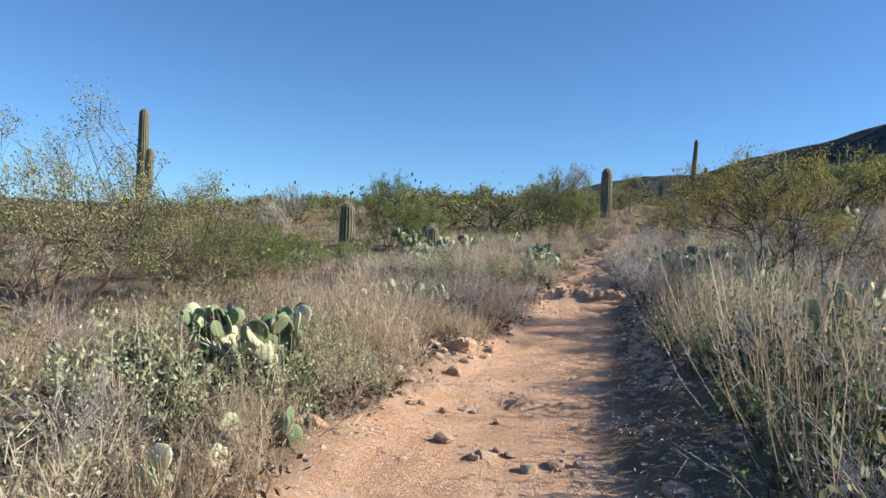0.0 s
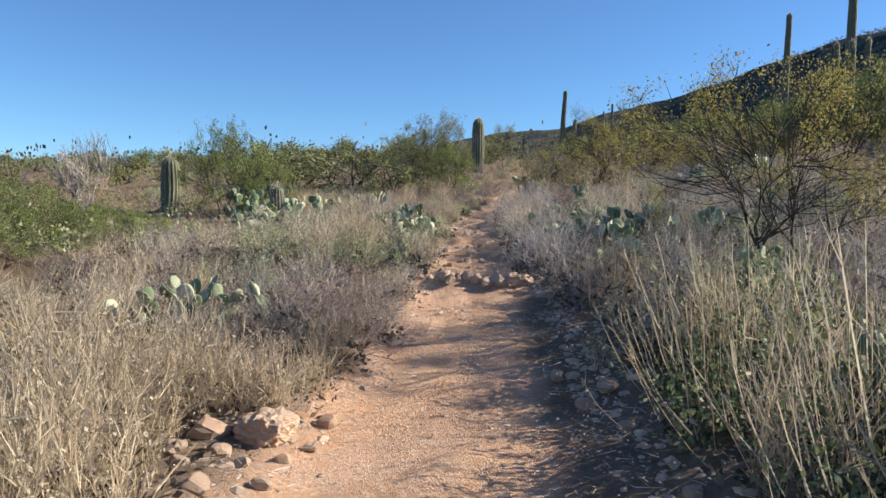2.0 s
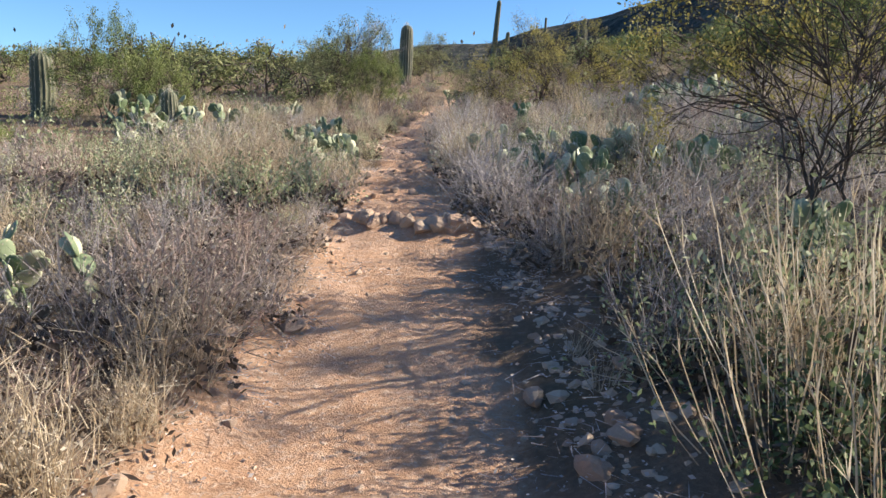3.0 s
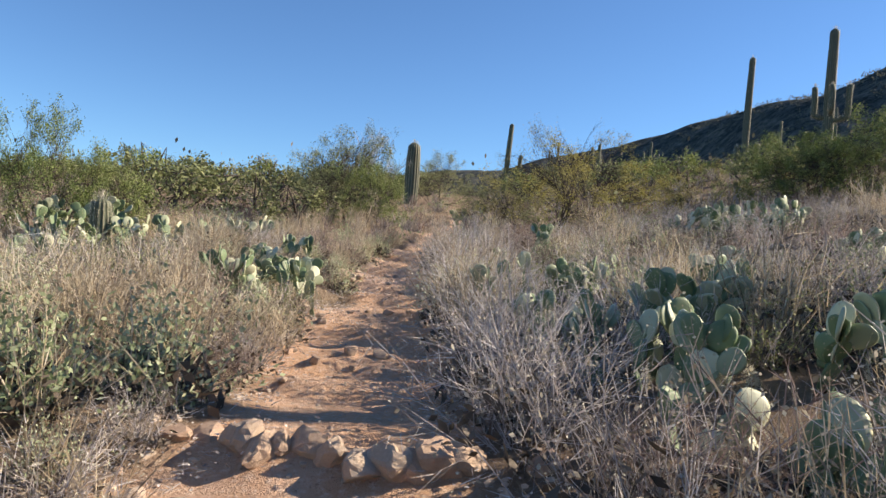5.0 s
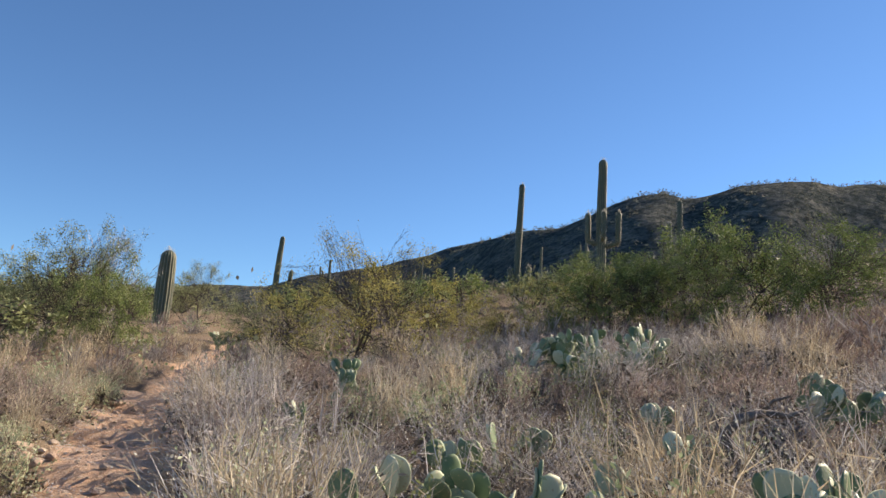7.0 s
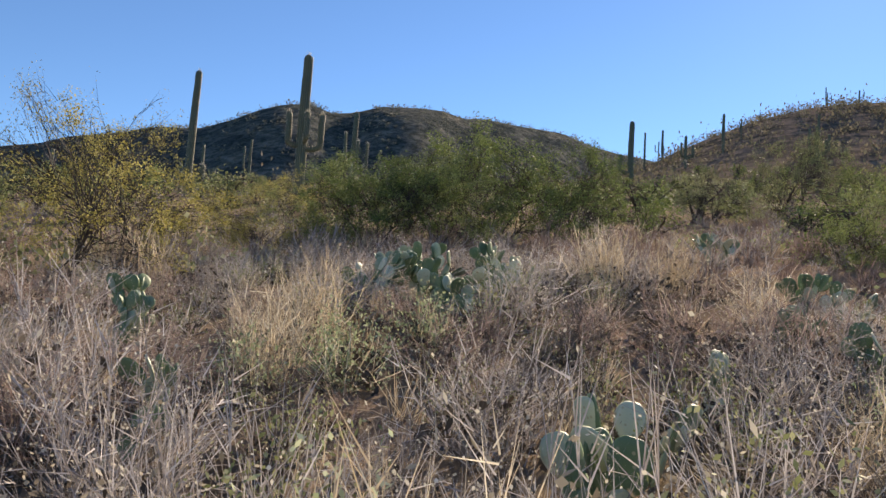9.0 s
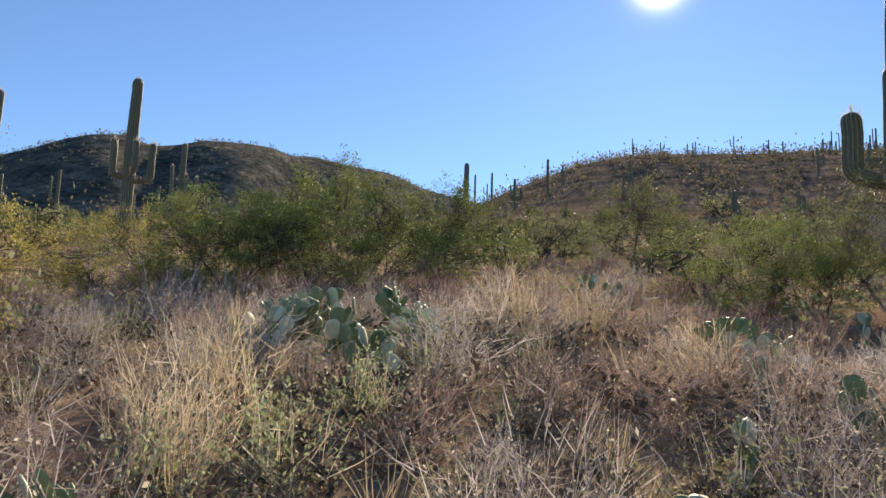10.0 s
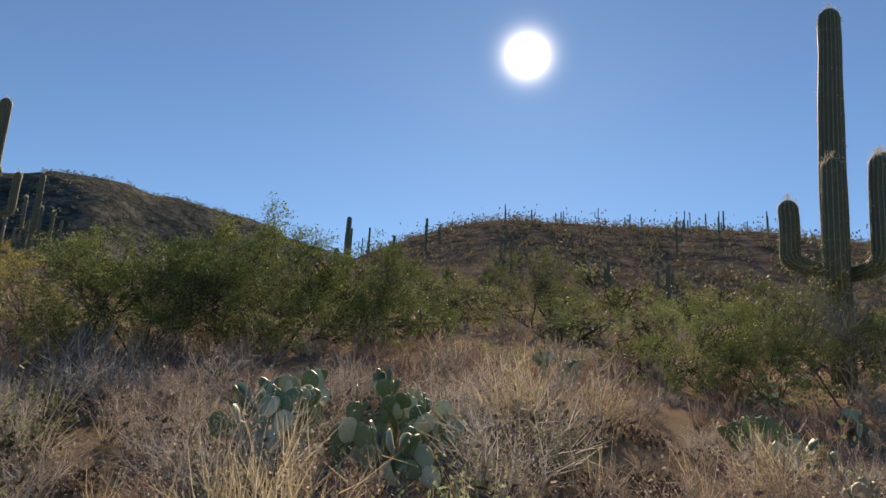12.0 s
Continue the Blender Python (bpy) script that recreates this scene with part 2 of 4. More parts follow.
def vnoise(x, y):
    """Smooth value noise, 0 to 1, for arrays."""
    xi, yi = np.floor(x).astype(int), np.floor(y).astype(int)
    fx, fy = x - xi, y - yi
    fx, fy = fx * fx * (3 - 2 * fx), fy * fy * (3 - 2 * fy)
    g = lambda i, j: _lat[i & 255, j & 255]
    return (g(xi, yi) * (1 - fx) + g(xi + 1, yi) * fx) * (1 - fy) + (g(xi, yi + 1) * (1 - fx) + g(xi + 1, yi + 1) * fx) * fy


def fbm(x, y, n=4):
    return sum(vnoise(x * 2 ** k + 17.3 * k, y * 2 ** k + 9.1 * k) / 2 ** k for k in range(n)) / sum(1 / 2 ** k for k in range(n))


def sstep(a, b, v):
    t = np.clip((v - a) / (b - a), 0, 1)
    return t * t * (3 - 2 * t)


def trail_x(y):
    return np.interp(y, TY, TX)


def trail_half(y):
    return np.interp(y, [-3, 3, 6, 8, 11, 15, 20, 28, 40], [1.0, .9, .8, .72, .62, .58, .5, .5, .4])


def trail_mask(x, y):
    off = x - trail_x(y)
    # right edge pulled in to darken the rubble shoulder, standing in for bank shade
    d = np.where(off > 0, (1.2 + .3 * sstep(1, 3, y) * (1 - sstep(9, 10.5, y))) * off, -off) + 0.5 * (fbm(x * 1.6, y * 1.6, 3) - 0.5)
    return (1 - sstep(trail_half(y) * 0.85, trail_half(y) * 1.35, d)) * (1 - sstep(36, 42, y))


def height(x, y):
    x, y = np.asarray(x, float), np.asarray(y, float)
    off = x - trail_x(y)
    w = fbm(x * .9 + 40, y * .9, 2) - .5
    z = np.interp(y + .25 * w, PY, PZ)
    right = np.maximum(off - .55, 0)
    z = z + .17 * right + .10 * sstep(.5, 1.3, off)
    left = np.maximum(-off - .5, 0)
    z = z + .10 * sstep(.55, 1.1, -off) - .012 * np.minimum(left, 30)
    near = 1 - sstep(60, 120, np.hypot(x, y - CY))
    z = z + near * (.30 * (fbm(x * .22, y * .22, 3) - .5) * sstep(1.2, 5, np.abs(off)))
    z = z + near * (.10 * (fbm(x * 1.3, y * 1.3, 3) - .5) + .05 * (fbm(x * 6, y * 6, 2) - .5))
    z = z + .16 * (fbm(x * 2.1 + 3, y * 2.1, 3) - .5) * sstep(11.2, 13, y) * (1 - sstep(26, 30, y)) * (1 - sstep(1.0, 1.6, np.abs(off)))
    # erosion ledges across the trail
    for ly, lh in ((4.1, .05), (12.1, .05), (12.9, .06), (14.1, .06), (15.2, .07), (16.4, .06), (17.6, .08), (18.4, .06), (19.3, .09), (20.4, .07), (21.4, .1), (22.6, .07), (23.7, .1), (26.2, .12)):
        edge = ly + .9 * (fbm(x * 1.1 + ly, y * .3, 3) - .5)
        z = z + 2.0 * lh * (sstep(edge - .07, edge + .07, y) - sstep(edge - 1.2, edge + .9, y)) * (np.abs(off) < 1.6)
    dx, dy = x - CX, y - CY
    r, a = np.hypot(dx, dy), np.degrees(np.arctan2(dx, dy))
    e1 = np.interp(a, NEAR_A, NEAR_E)
    lump = 1 + .07 * (fbm(x * .03, y * .03, 4) - .5)
    rr = np.minimum(r, 112) - .12 * np.maximum(r - 112, 0)
    z1 = CZ + np.maximum(rr, 20) * np.tan(np.radians(e1)) * lump
    z = z + (z1 - z) * sstep(32, 105, r)
    e2, r2 = np.interp(a, FAR_A, FAR_E), np.interp(a, FAR_RA, FAR_R)
    rise = sstep(.35, 1.0, r / r2) ** 1.2
    rough = 1 + .05 * (fbm(x * .012, y * .012, 3) - .5) * 2 - .10 * np.abs(fbm(x * .03 + 7, y * .03, 2) - .5) * (1 - sstep(.8, 1.0, r / r2))
    z2 = CZ + r2 * np.tan(np.radians(e2)) * rise * rough - .15 * np.maximum(r - r2, 0)
    return np.where(r > 115, np.maximum(z, z2), z)


def H(x, y):
    return float(height(x, y))


def axis_lines(lo, hi, step, g_lo, g_hi, far_lo, far_hi):
    core = list(np.arange(lo, hi, step))
    s, v, low = step, lo, []
    while v > far_lo:
        s *= g_lo
        v -= s
        low.append(v)
    s, v, high = step, core[-1], []
    while v < far_hi:
        s *= g_hi
        v += s
        high.append(v)
    return np.array(low[::-1] + core + high)


def mesh_of(name, verts, faces, mats, mat_idx=None, smooth=False):
    me = bpy.data.meshes.new(name)
    me.from_pydata(verts, [], faces)
    for m in mats:
        me.materials.append(m)
    if mat_idx is not None:
        me.polygons.foreach_set("material_index", np.asarray(mat_idx, dtype=np.int32))
    if smooth:
        me.polygons.foreach_set("use_smooth", np.ones(len(me.polygons), dtype=bool))
    me.update()
    return me


def build_ground():
    xs = axis_lines(-1.6, 2.2, .08, 1.06, 1.03, -2200, 2200)
    ys = axis_lines(.5, 21, .11, 1.1, 1.03, -1500, 2200)
    gx, gy = np.meshgrid(xs, ys)
    gz = height(gx, gy)
    v = np.stack([gx, gy, gz], -1).reshape(-1, 3)
    nx, ny = len(xs), len(ys)
    i = np.arange(ny - 1)[:, None] * nx + np.arange(nx - 1)[None]
    f = np.stack([i, i + 1, i + nx + 1, i + nx], -1).reshape(-1, 4)
    me = mesh_of("ground", v, f.tolist(), [M_GROUND], smooth=True)
    me.attributes.new("trail", "FLOAT", "POINT").data.foreach_set("value", trail_mask(gx, gy).ravel().astype(np.float32))
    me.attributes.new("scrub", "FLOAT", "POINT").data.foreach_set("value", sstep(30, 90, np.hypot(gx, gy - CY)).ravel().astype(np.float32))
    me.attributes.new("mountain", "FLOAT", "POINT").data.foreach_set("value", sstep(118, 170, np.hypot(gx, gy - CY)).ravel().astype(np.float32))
    return tagged(new("ground", me), "stony orange dirt and scrubby desert slopes rising to mountains", "ground", kind="structure")


ground = build_ground()

bm = bmesh.new()
bmesh.ops.create_circle(bm, cap_ends=True, segments=64, radius=320)
me = bpy.data.meshes.new("sun")
bm.to_mesh(me)
bm.free()
me.materials.append(M_SUN)
sun_disc = tagged(new("backdrop_sun", me), "white glaring low sun in a clear sky", "sun", kind="structure")
sun_disc.matrix_world = look(Vector((0, 15, 3)) + 2400 * sun_way, (0, 15, 3))

# ---- builders ----
RNG = np.random.RandomState(11)
U = RNG.uniform


class Build:
    """Collects verts and faces of one mesh."""

    def __init__(self):
        self.v, self.f, self.m = [], [], []

    def tube(self, pts, radii, sides=5, mat=0, cap=True):
        pts = [Vector(p) for p in pts]
        base = len(self.v)
        for k, p in enumerate(pts):
            d = (pts[min(k + 1, len(pts) - 1)] - pts[max(k - 1, 0)]).normalized()
            a = d.orthogonal().normalized()
            b = d.cross(a)
            for s in range(sides):
                t = 2 * math.pi * s / sides
                self.v.append(p + radii[k] * (math.cos(t) * a + math.sin(t) * b))
        for k in range(len(pts) - 1):
            for s in range(sides):
                i, j = base + k * sides + s, base + k * sides + (s + 1) % sides
                self.f.append((i, j, j + sides, i + sides))
                self.m.append(mat)
        if cap:
            self.f.append(tuple(base + (len(pts) - 1) * sides + s for s in range(sides)))
            self.m.append(mat)

    def strip(self, pts, width, mat=0):
        """A thin twig or blade, tapering to a point."""
        pts = [Vector(p) for p in pts]
        d = (pts[-1] - pts[0]).normalized()
        side = d.cross(Vector(U(-1, 1, 3))).normalized()
        base, n = len(self.v), len(pts)
        for k, p in enumerate(pts[:-1]):
            w = width * (1 - .6 * k / n) / 2
            self.v += [p - side * w, p + side * w]
        self.v.append(pts[-1])
        for k in range(n - 2):
            i = base + 2 * k
            self.f.append((i, i + 1, i + 3, i + 2))
            self.m.append(mat)
        i = base + 2 * (n - 2)
        self.f.append((i, i + 1, i + 2))
        self.m.append(mat)

    def leaf(self, p, d, length, width, mat=0):
        p, d = Vector(p), Vector(d).normalized()
        side = d.cross(Vector(U(-1, 1, 3))).normalized() * width / 2
        i = len(self.v)
        self.v += [p, p + d * length * .5 + side, p + d * length, p + d * length * .5 - side]
        self.f.append((i, i + 1, i + 2, i + 3))
        self.m.append(mat)

    def mesh(self, name, mats, smooth=False):
        return mesh_of(name, [tuple(p) for p in self.v], self.f, mats, self.m, smooth)

    def arrays(self):
        """Verts and triangles, for joining many copies."""
        tris, tm = [], []
        for f, m in zip(self.f, self.m):
            for k in range(1, len(f) - 1):
                tris.append((f[0], f[k], f[k + 1]))
                tm.append(m)
        return np.array([tuple(p) for p in self.v]), np.array(tris), np.array(tm)


def part(name, mesh, parent, label=""):
    ob = new(name, mesh)
    ob.parent = parent
    return tagged(ob, label)


def place(x, y, turn=None, scale=1.0, sink=0.02, lean=0.0, tall=1.0):
    rot = Euler((radians(U(-lean, lean)), radians(U(-lean, lean)), radians(U(0, 360) if turn is None else turn)))
    return Matrix.LocRotScale((x, y, H(x, y) - sink), rot, (scale, scale, scale * tall))


def sway(start, d, length, n, droop=0.0, wild=0.25):
    """A bent line of n points from start towards d."""
    p, d, out = Vector(start), Vector(d).normalized(), [Vector(start)]
    for k in range(n - 1):
        d = (d + Vector(U(-wild, wild, 3)) + Vector((0, 0, -droop))).normalized()
        p = p + d * length / (n - 1)
        out.append(p.copy())
    return out


def around(tilt):
    a = U(0, 2 * math.pi)
    return Vector((math.cos(a) * math.sin(tilt), math.sin(a) * math.sin(tilt), math.cos(tilt)))


# ---- saguaros ----


def ribbed(path, radii, ribs, name, depth=.14, steps=1):
    """A ribbed column along a path of points, with a round tip."""
    pts = [Vector(p) for p in path]
    n = ribs * 4
    v, f, rib = [], [], []
    a = Vector((1, 0, 0))
    for k, p in enumerate(pts):
        d = (pts[min(k + 1, len(pts) - 1)] - pts[max(k - 1, 0)]).normalized()
        a = (a - d * a.dot(d)).normalized()
        b = d.cross(a)
        for s in range(n):
            t = 2 * math.pi * s / n
            c = .5 + .5 * math.cos(ribs * t)
            rad = radii[k] * (1 - depth + depth * c ** .7) * (1 + .02 * math.sin(k * 1.7 + s * .4))
            v.append(p + rad * (math.cos(t) * a + math.sin(t) * b))
            rib.append(c)
    for k in range(len(pts) - 1):
        for s in range(n):
            i, j = k * n + s, k * n + (s + 1) % n
            f.append((i, j, j + n, i + n))
    f.append(tuple((len(pts) - 1) * n + s for s in range(n)))
    me = mesh_of(name, [tuple(p) for p in v], f, [M_SAGUARO], smooth=True)
    me.attributes.new("rib", "FLOAT", "POINT").data.foreach_set("value", np.array(rib, np.float32))
    return me


def column(base, d, h, r, ribs, name, waist=.86):
    zs = [.88 * k / 14 for k in range(15)]
    path = [Vector(base) + Vector(d) * h * z + Vector((.02 * r * math.sin(7 * z), .3 * r * math.sin(3 * z), 0)) for z in zs]
    rad = [r * (waist + (1 - waist) * math.sin(math.pi * min(1, z * 1.1)) * 1.0) for z in zs]
    top = path[-1]
    rest = h * .12
    for q in (.3, .55, .75, .88, .96, .99, 1.0):
        path.append(top + Vector(d) * rest * q)
        rad.append(rad[14] * math.sqrt(max(1 - max(0, (q * rest - max(0, rest - r)) / min(r, rest)) ** 2, .004)))
    return ribbed(path, rad, ribs, name)


def arm(r_trunk, z0, turn, reach, rise, r, ribs):
    """An arm that leaves the trunk sideways and bends upwards."""
    c, s = math.cos(turn), math.sin(turn)
    path, rad = [], []
    for k in range(7):
        q = k / 6 * math.pi / 2
        path.append((c * (r_trunk * .5 + (reach - r_trunk * .5) * math.sin(q)), s * (r_trunk * .5 + (reach - r_trunk * .5) * math.sin(q)),
                     z0 + .35 * reach * (1 - math.cos(q))))
        rad.append(r * (.72 + .28 * k / 6))
    zb = path[-1][2]
    for q in (.25, .5, .75):
        path.append((path[6][0], path[6][1], zb + (rise - r) * q))
        rad.append(r)
    for q in (0, .35, .6, .8, .93, .99, 1.0):
        path.append((path[6][0] + .02 * c, path[6][1] + .02 * s, zb + rise - r + r * q))
        rad.append(r * math.sqrt(max(1 - q * q, .004)))
    return ribbed(path, rad, ribs, "arm")


def bristles(meshes, every, length):
    """Spines that stand out from the rib crests of the given meshes."""
    b = Build()
    for me in meshes:
        rib = me.attributes["rib"].data
        for v in me.vertices:
            if rib[v.index].value > .9:
                for _ in range(every):
                    p = v.co + Vector((0, 0, U(-.12, .12)))
                    b.strip([p, p + (v.normal + Vector(U(-.7, .7, 3))).normalized() * length * U(.6, 1.3)], .007)
    return b.mesh("spine_fuzz", [M_SPINE])


def saguaro(x, y, top, r, arms=(), ribs=16, lean=(0, 0), bristly=False, label="tall ribbed green saguaro cactus on the slope", group="saguaros"):
    z = H(x, y) - .05
    h = top - z
    e = tagged(new("saguaro_cactus"), label, "cactus", group)
    e.location, e.rotation_euler = (x, y, z), (radians(lean[0]), radians(lean[1]), 0)
    made_of = [column((0, 0, 0), (0, 0, 1), h, r, ribs, "trunk")]
    made_of += [arm(r, z0 - z, radians(turn), reach, rise, ra, max(9, ribs - 4)) for z0, turn, reach, rise, ra in arms]
    for me in made_of:
        part("arm" if me.name.startswith("arm") else "trunk", me, e)
    if bristly:
        part("spine_fuzz", bristles(made_of, 5 if r > .2 and h < 3 else 4, .05), e, "pale bristling spines")["kind"] = "stuff"
    return e


# arms: height where it leaves the trunk, direction in degrees from +x, reach, rise, radius
saguaro(-8.97, 21.35, 3.32, .27, ribs=15, bristly=True, label="short stout ribbed saguaro cactus among shrubs")
saguaro(-5.07, 18.9, 2.5, .17, ribs=14, bristly=True, label="young ribbed saguaro amid prickly pears")
saguaro(-1.71, 39.82, 6.89, .33, [], bristly=True, label="stout dark saguaro beside the trail crest")
saguaro(3.4, 58.6, 11.52, .19, [(8.3, 10, .9, .8, .15)], lean=(0, 3), label="slim saguaro standing on the skyline")
saguaro(16.76, 50.2, 14.86, .2, [(8.9, -20, .65, .7, .16), (8.9, 190, .5, .5, .15)], lean=(0, 1), bristly=True)
saguaro(15.5, 37.9, 12.6, .215, [(8.85, 150, .58, 1.15, .12), (8.75, -35, .68, 1.25, .12), (9.0, 250, .45, 1.0, .11)],
        bristly=True, label="tall saguaro with three upturned arms on the slope")
saguaro(31, 54.6, 16.81, .2, [(13.0, 160, .7, 1.9, .11), (12.6, -30, .9, 1.7, .11), (12.9, 250, .7, 1.4, .11)],
        bristly=True, label="many-armed saguaro far up the slope")
saguaro(51.3, 44.3, 19.4, .24, [(15, 150, 1.0, 1.2, .22)], label="saguaro standing in the gap between hills")
saguaro(58, 24.3, 16.5, .24, [(14, 200, .7, .9, .22)])
saguaro(-26.9, 32.8, 9.17, .32, [(4.6, -20, .8, 2.0, .22), (3.6, -45, 1.0, 1.5, .22)], label="tall saguaro with two arms behind a mesquite")
saguaro(13.7, 14.8, 10.78, .225, [(5.8, 92, .78, 1.0, .17), (5.5, 165, .55, 1.95, .185), (5.75, 262, .66, 1.9, .17), (5.7, 225, .75, 1.7, .16)],
        ribs=18, lean=(2.3, 0), bristly=True, label="huge saguaro with four thick arms, dark against the sun")
for az, el_top, r, h in ((36.0, 11.6, 62, 3.6), (39.5, 11.2, 70, 4.2), (29.5, 12.2, 66, 5), (41.5, 11.0, 58, 3.0), (44, 10.9, 75, 3.8), (26, 11.0, 60, 4),
                         (37.8, 11.2, 85, 5), (34.5, 10.8, 75, 3.4), (47.5, 11.2, 80, 4), (52, 11.5, 85, 5), (57.5, 12.6, 95, 4), (60.5, 14.0, 90, 4.6),
                         (66.2, 14.6, 78, 4), (72.5, 13.2, 60, 3.6), (84, 12.0, 50, 3.0),
                         (8.5, 8.6, 60, 4.5), (12.4, 9.0, 48, 3.0), (16, 9.6, 66, 4.2), (18.5, 9.9, 75, 4), (-9, 5.6, 48, 2.6), (63.5, 12.8, 72, 3.2), (61.8, 12.9, 84, 4)):
    x, y = CX + r * math.sin(radians(az)), CY + r * math.cos(radians(az))
    some = [(H(x, y) + h * U(.3, .5), U(0, 360), U(.5, .9), h * U(.2, .4), .095) for _ in range(RNG.randint(0, 4))]
    saguaro(x, y, H(x, y) + h, U(.12, .16), some, ribs=12, label="distant saguaro rising above hillside scrub")
for k in range(26):
    az, r = U(67, 99), U(104, 116)
    x, y = CX + r * math.sin(radians(az)), CY + r * math.cos(radians(az))
    h = U(1.2, 3.4)
    saguaro(x, y, H(x, y) + h, U(.075, .115), [(H(x, y) + h * .45, U(0, 360), .5, h * .3, .07)] if k % 3 == 0 else [], ribs=9,
            label="small far saguaro on the hill's ridge", group="ridge saguaros")
for k in range(12):
    az, r = U(60, 96), U(62, 104)
    x, y = CX + r * math.sin(radians(az)), CY + r * math.cos(radians(az))
    h = U(1.8, 3.6)
    saguaro(x, y, H(x, y) + h, U(.085, .12), [(H(x, y) + h * .45, U(0, 360), .5, h * .3, .07)] if k % 3 == 0 else [], ribs=9,
            label="small far saguaro on the sunlit hillside", group="hillside saguaros")

# ---- prickly pears ----


def pad_mesh(length, width, thick):
    b = Build()
    rows, cols = 9, 10
    for i in range(1, rows):
        t = math.pi * i / rows
        z = length * (.5 - .5 * math.cos(t))
        w = width / 2 * math.sin(t) * (.84 + .26 * (z / length))
        for j in range(cols):
            a = 2 * math.pi * j / cols
            b.v.append(Vector((w * math.cos(a), thick / 2 * math.sin(t) ** .6 * math.sin(a) + .012 * math.sin(3 * z / length + length * 90), z)))
    for i in range(rows - 2):
        for j in range(cols):
            k, n = i * cols + j, i * cols + (j + 1) % cols
            b.f.append((k, n, n + cols, k + cols))
            b.m.append(0)
    for start in (0, (rows - 2) * cols):
        b.f.append(tuple(start + (j if start else cols - 1 - j) for j in range(cols)))
        b.m.append(0)
    return b.mesh("pad", [M_PAD], True)


SIZES = [(U(.165, .205), U(.13, .165), U(.018, .026)) for _ in range(7)]
PADS = [pad_mesh(*size) for size in SIZES]


def pad_spines(b, m, length, width, thick):
    """Spines on the rim and faces of a pad that stands at the pose m."""
    for _ in range(22):
        z, a = U(.2, 1.0), U(0, 2 * math.pi)
        t = math.acos(1 - 2 * z)
        w = width / 2 * max(math.sin(t), .02) * (.84 + .26 * z)
        q = 1.0 if U(0, 1) < .65 else U(.2, .9)
        s = 1 if U(0, 1) < .5 else -1
        p = Vector((w * q * math.copysign(1, math.cos(a)), s * thick / 2 * math.sqrt(max(0, 1 - q * q)), length * z))
        d = Vector((math.copysign(1, math.cos(a)) * q * math.sin(t), s * (1.1 - q) * 1.5, z * 1.4 - .6)) + Vector(U(-.4, .4, 3))
        b.strip([m @ p, m @ (p + d.normalized() * U(.015, .04))], .0035)


def prickly_pear(x, y, spread, n_base, tiers, label, size=1.0):
    e = tagged(new("prickly_pear_cactus"), label, "cactus", "prickly pears")
    e.location = (x, y, H(x, y) - .04)
    fuzz = Build()

    def grow(at, d, face, tier):
        pick = RNG.randint(len(PADS))
        me = PADS[pick]
        d = d.normalized()
        n = (face - d * face.dot(d)).normalized()
        rot = Matrix((n.cross(d) * -1, n, d)).transposed().to_4x4()
        s = size * U(.72, 1.0)
        ob = new("pad", me)
        ob.parent = e
        ob.matrix_local = Matrix.Translation(at) @ rot @ Matrix.Scale(s, 4)
        pad_spines(fuzz, ob.matrix_local.copy(), *SIZES[pick])
        if tier <= 0:
            return
        for _ in range(RNG.choice([1, 1, 2, 2, 3])):
            k = U(-.75, .75)
            tip = at + rot.to_3x3() @ Vector((k * .06 * s, 0, (.165 - .045 * abs(k)) * s))
            grow(tip, d + rot.to_3x3() @ Vector((k * .9, 0, 0)) + Vector((U(-.35, .35), U(-.35, .35), U(0, .25))),
                 n + Vector(U(-.8, .8, 3)), tier - 1)

    for _ in range(max(2, round(n_base * .55))):
        a, q = U(0, 2 * math.pi), spread * math.sqrt(U(0, 1))
        px, py = q * math.cos(a), q * math.sin(a)
        grow(Vector((px, py, H(x + px, y + py) - e.location.z - .03)), around(U(.05, .65)), Vector(U(-1, 1, 3)), tiers)
    part("spine_fuzz", fuzz.mesh("spine_fuzz", [M_SPINE]), e, "fine pale spines")["kind"] = "stuff"
    return e


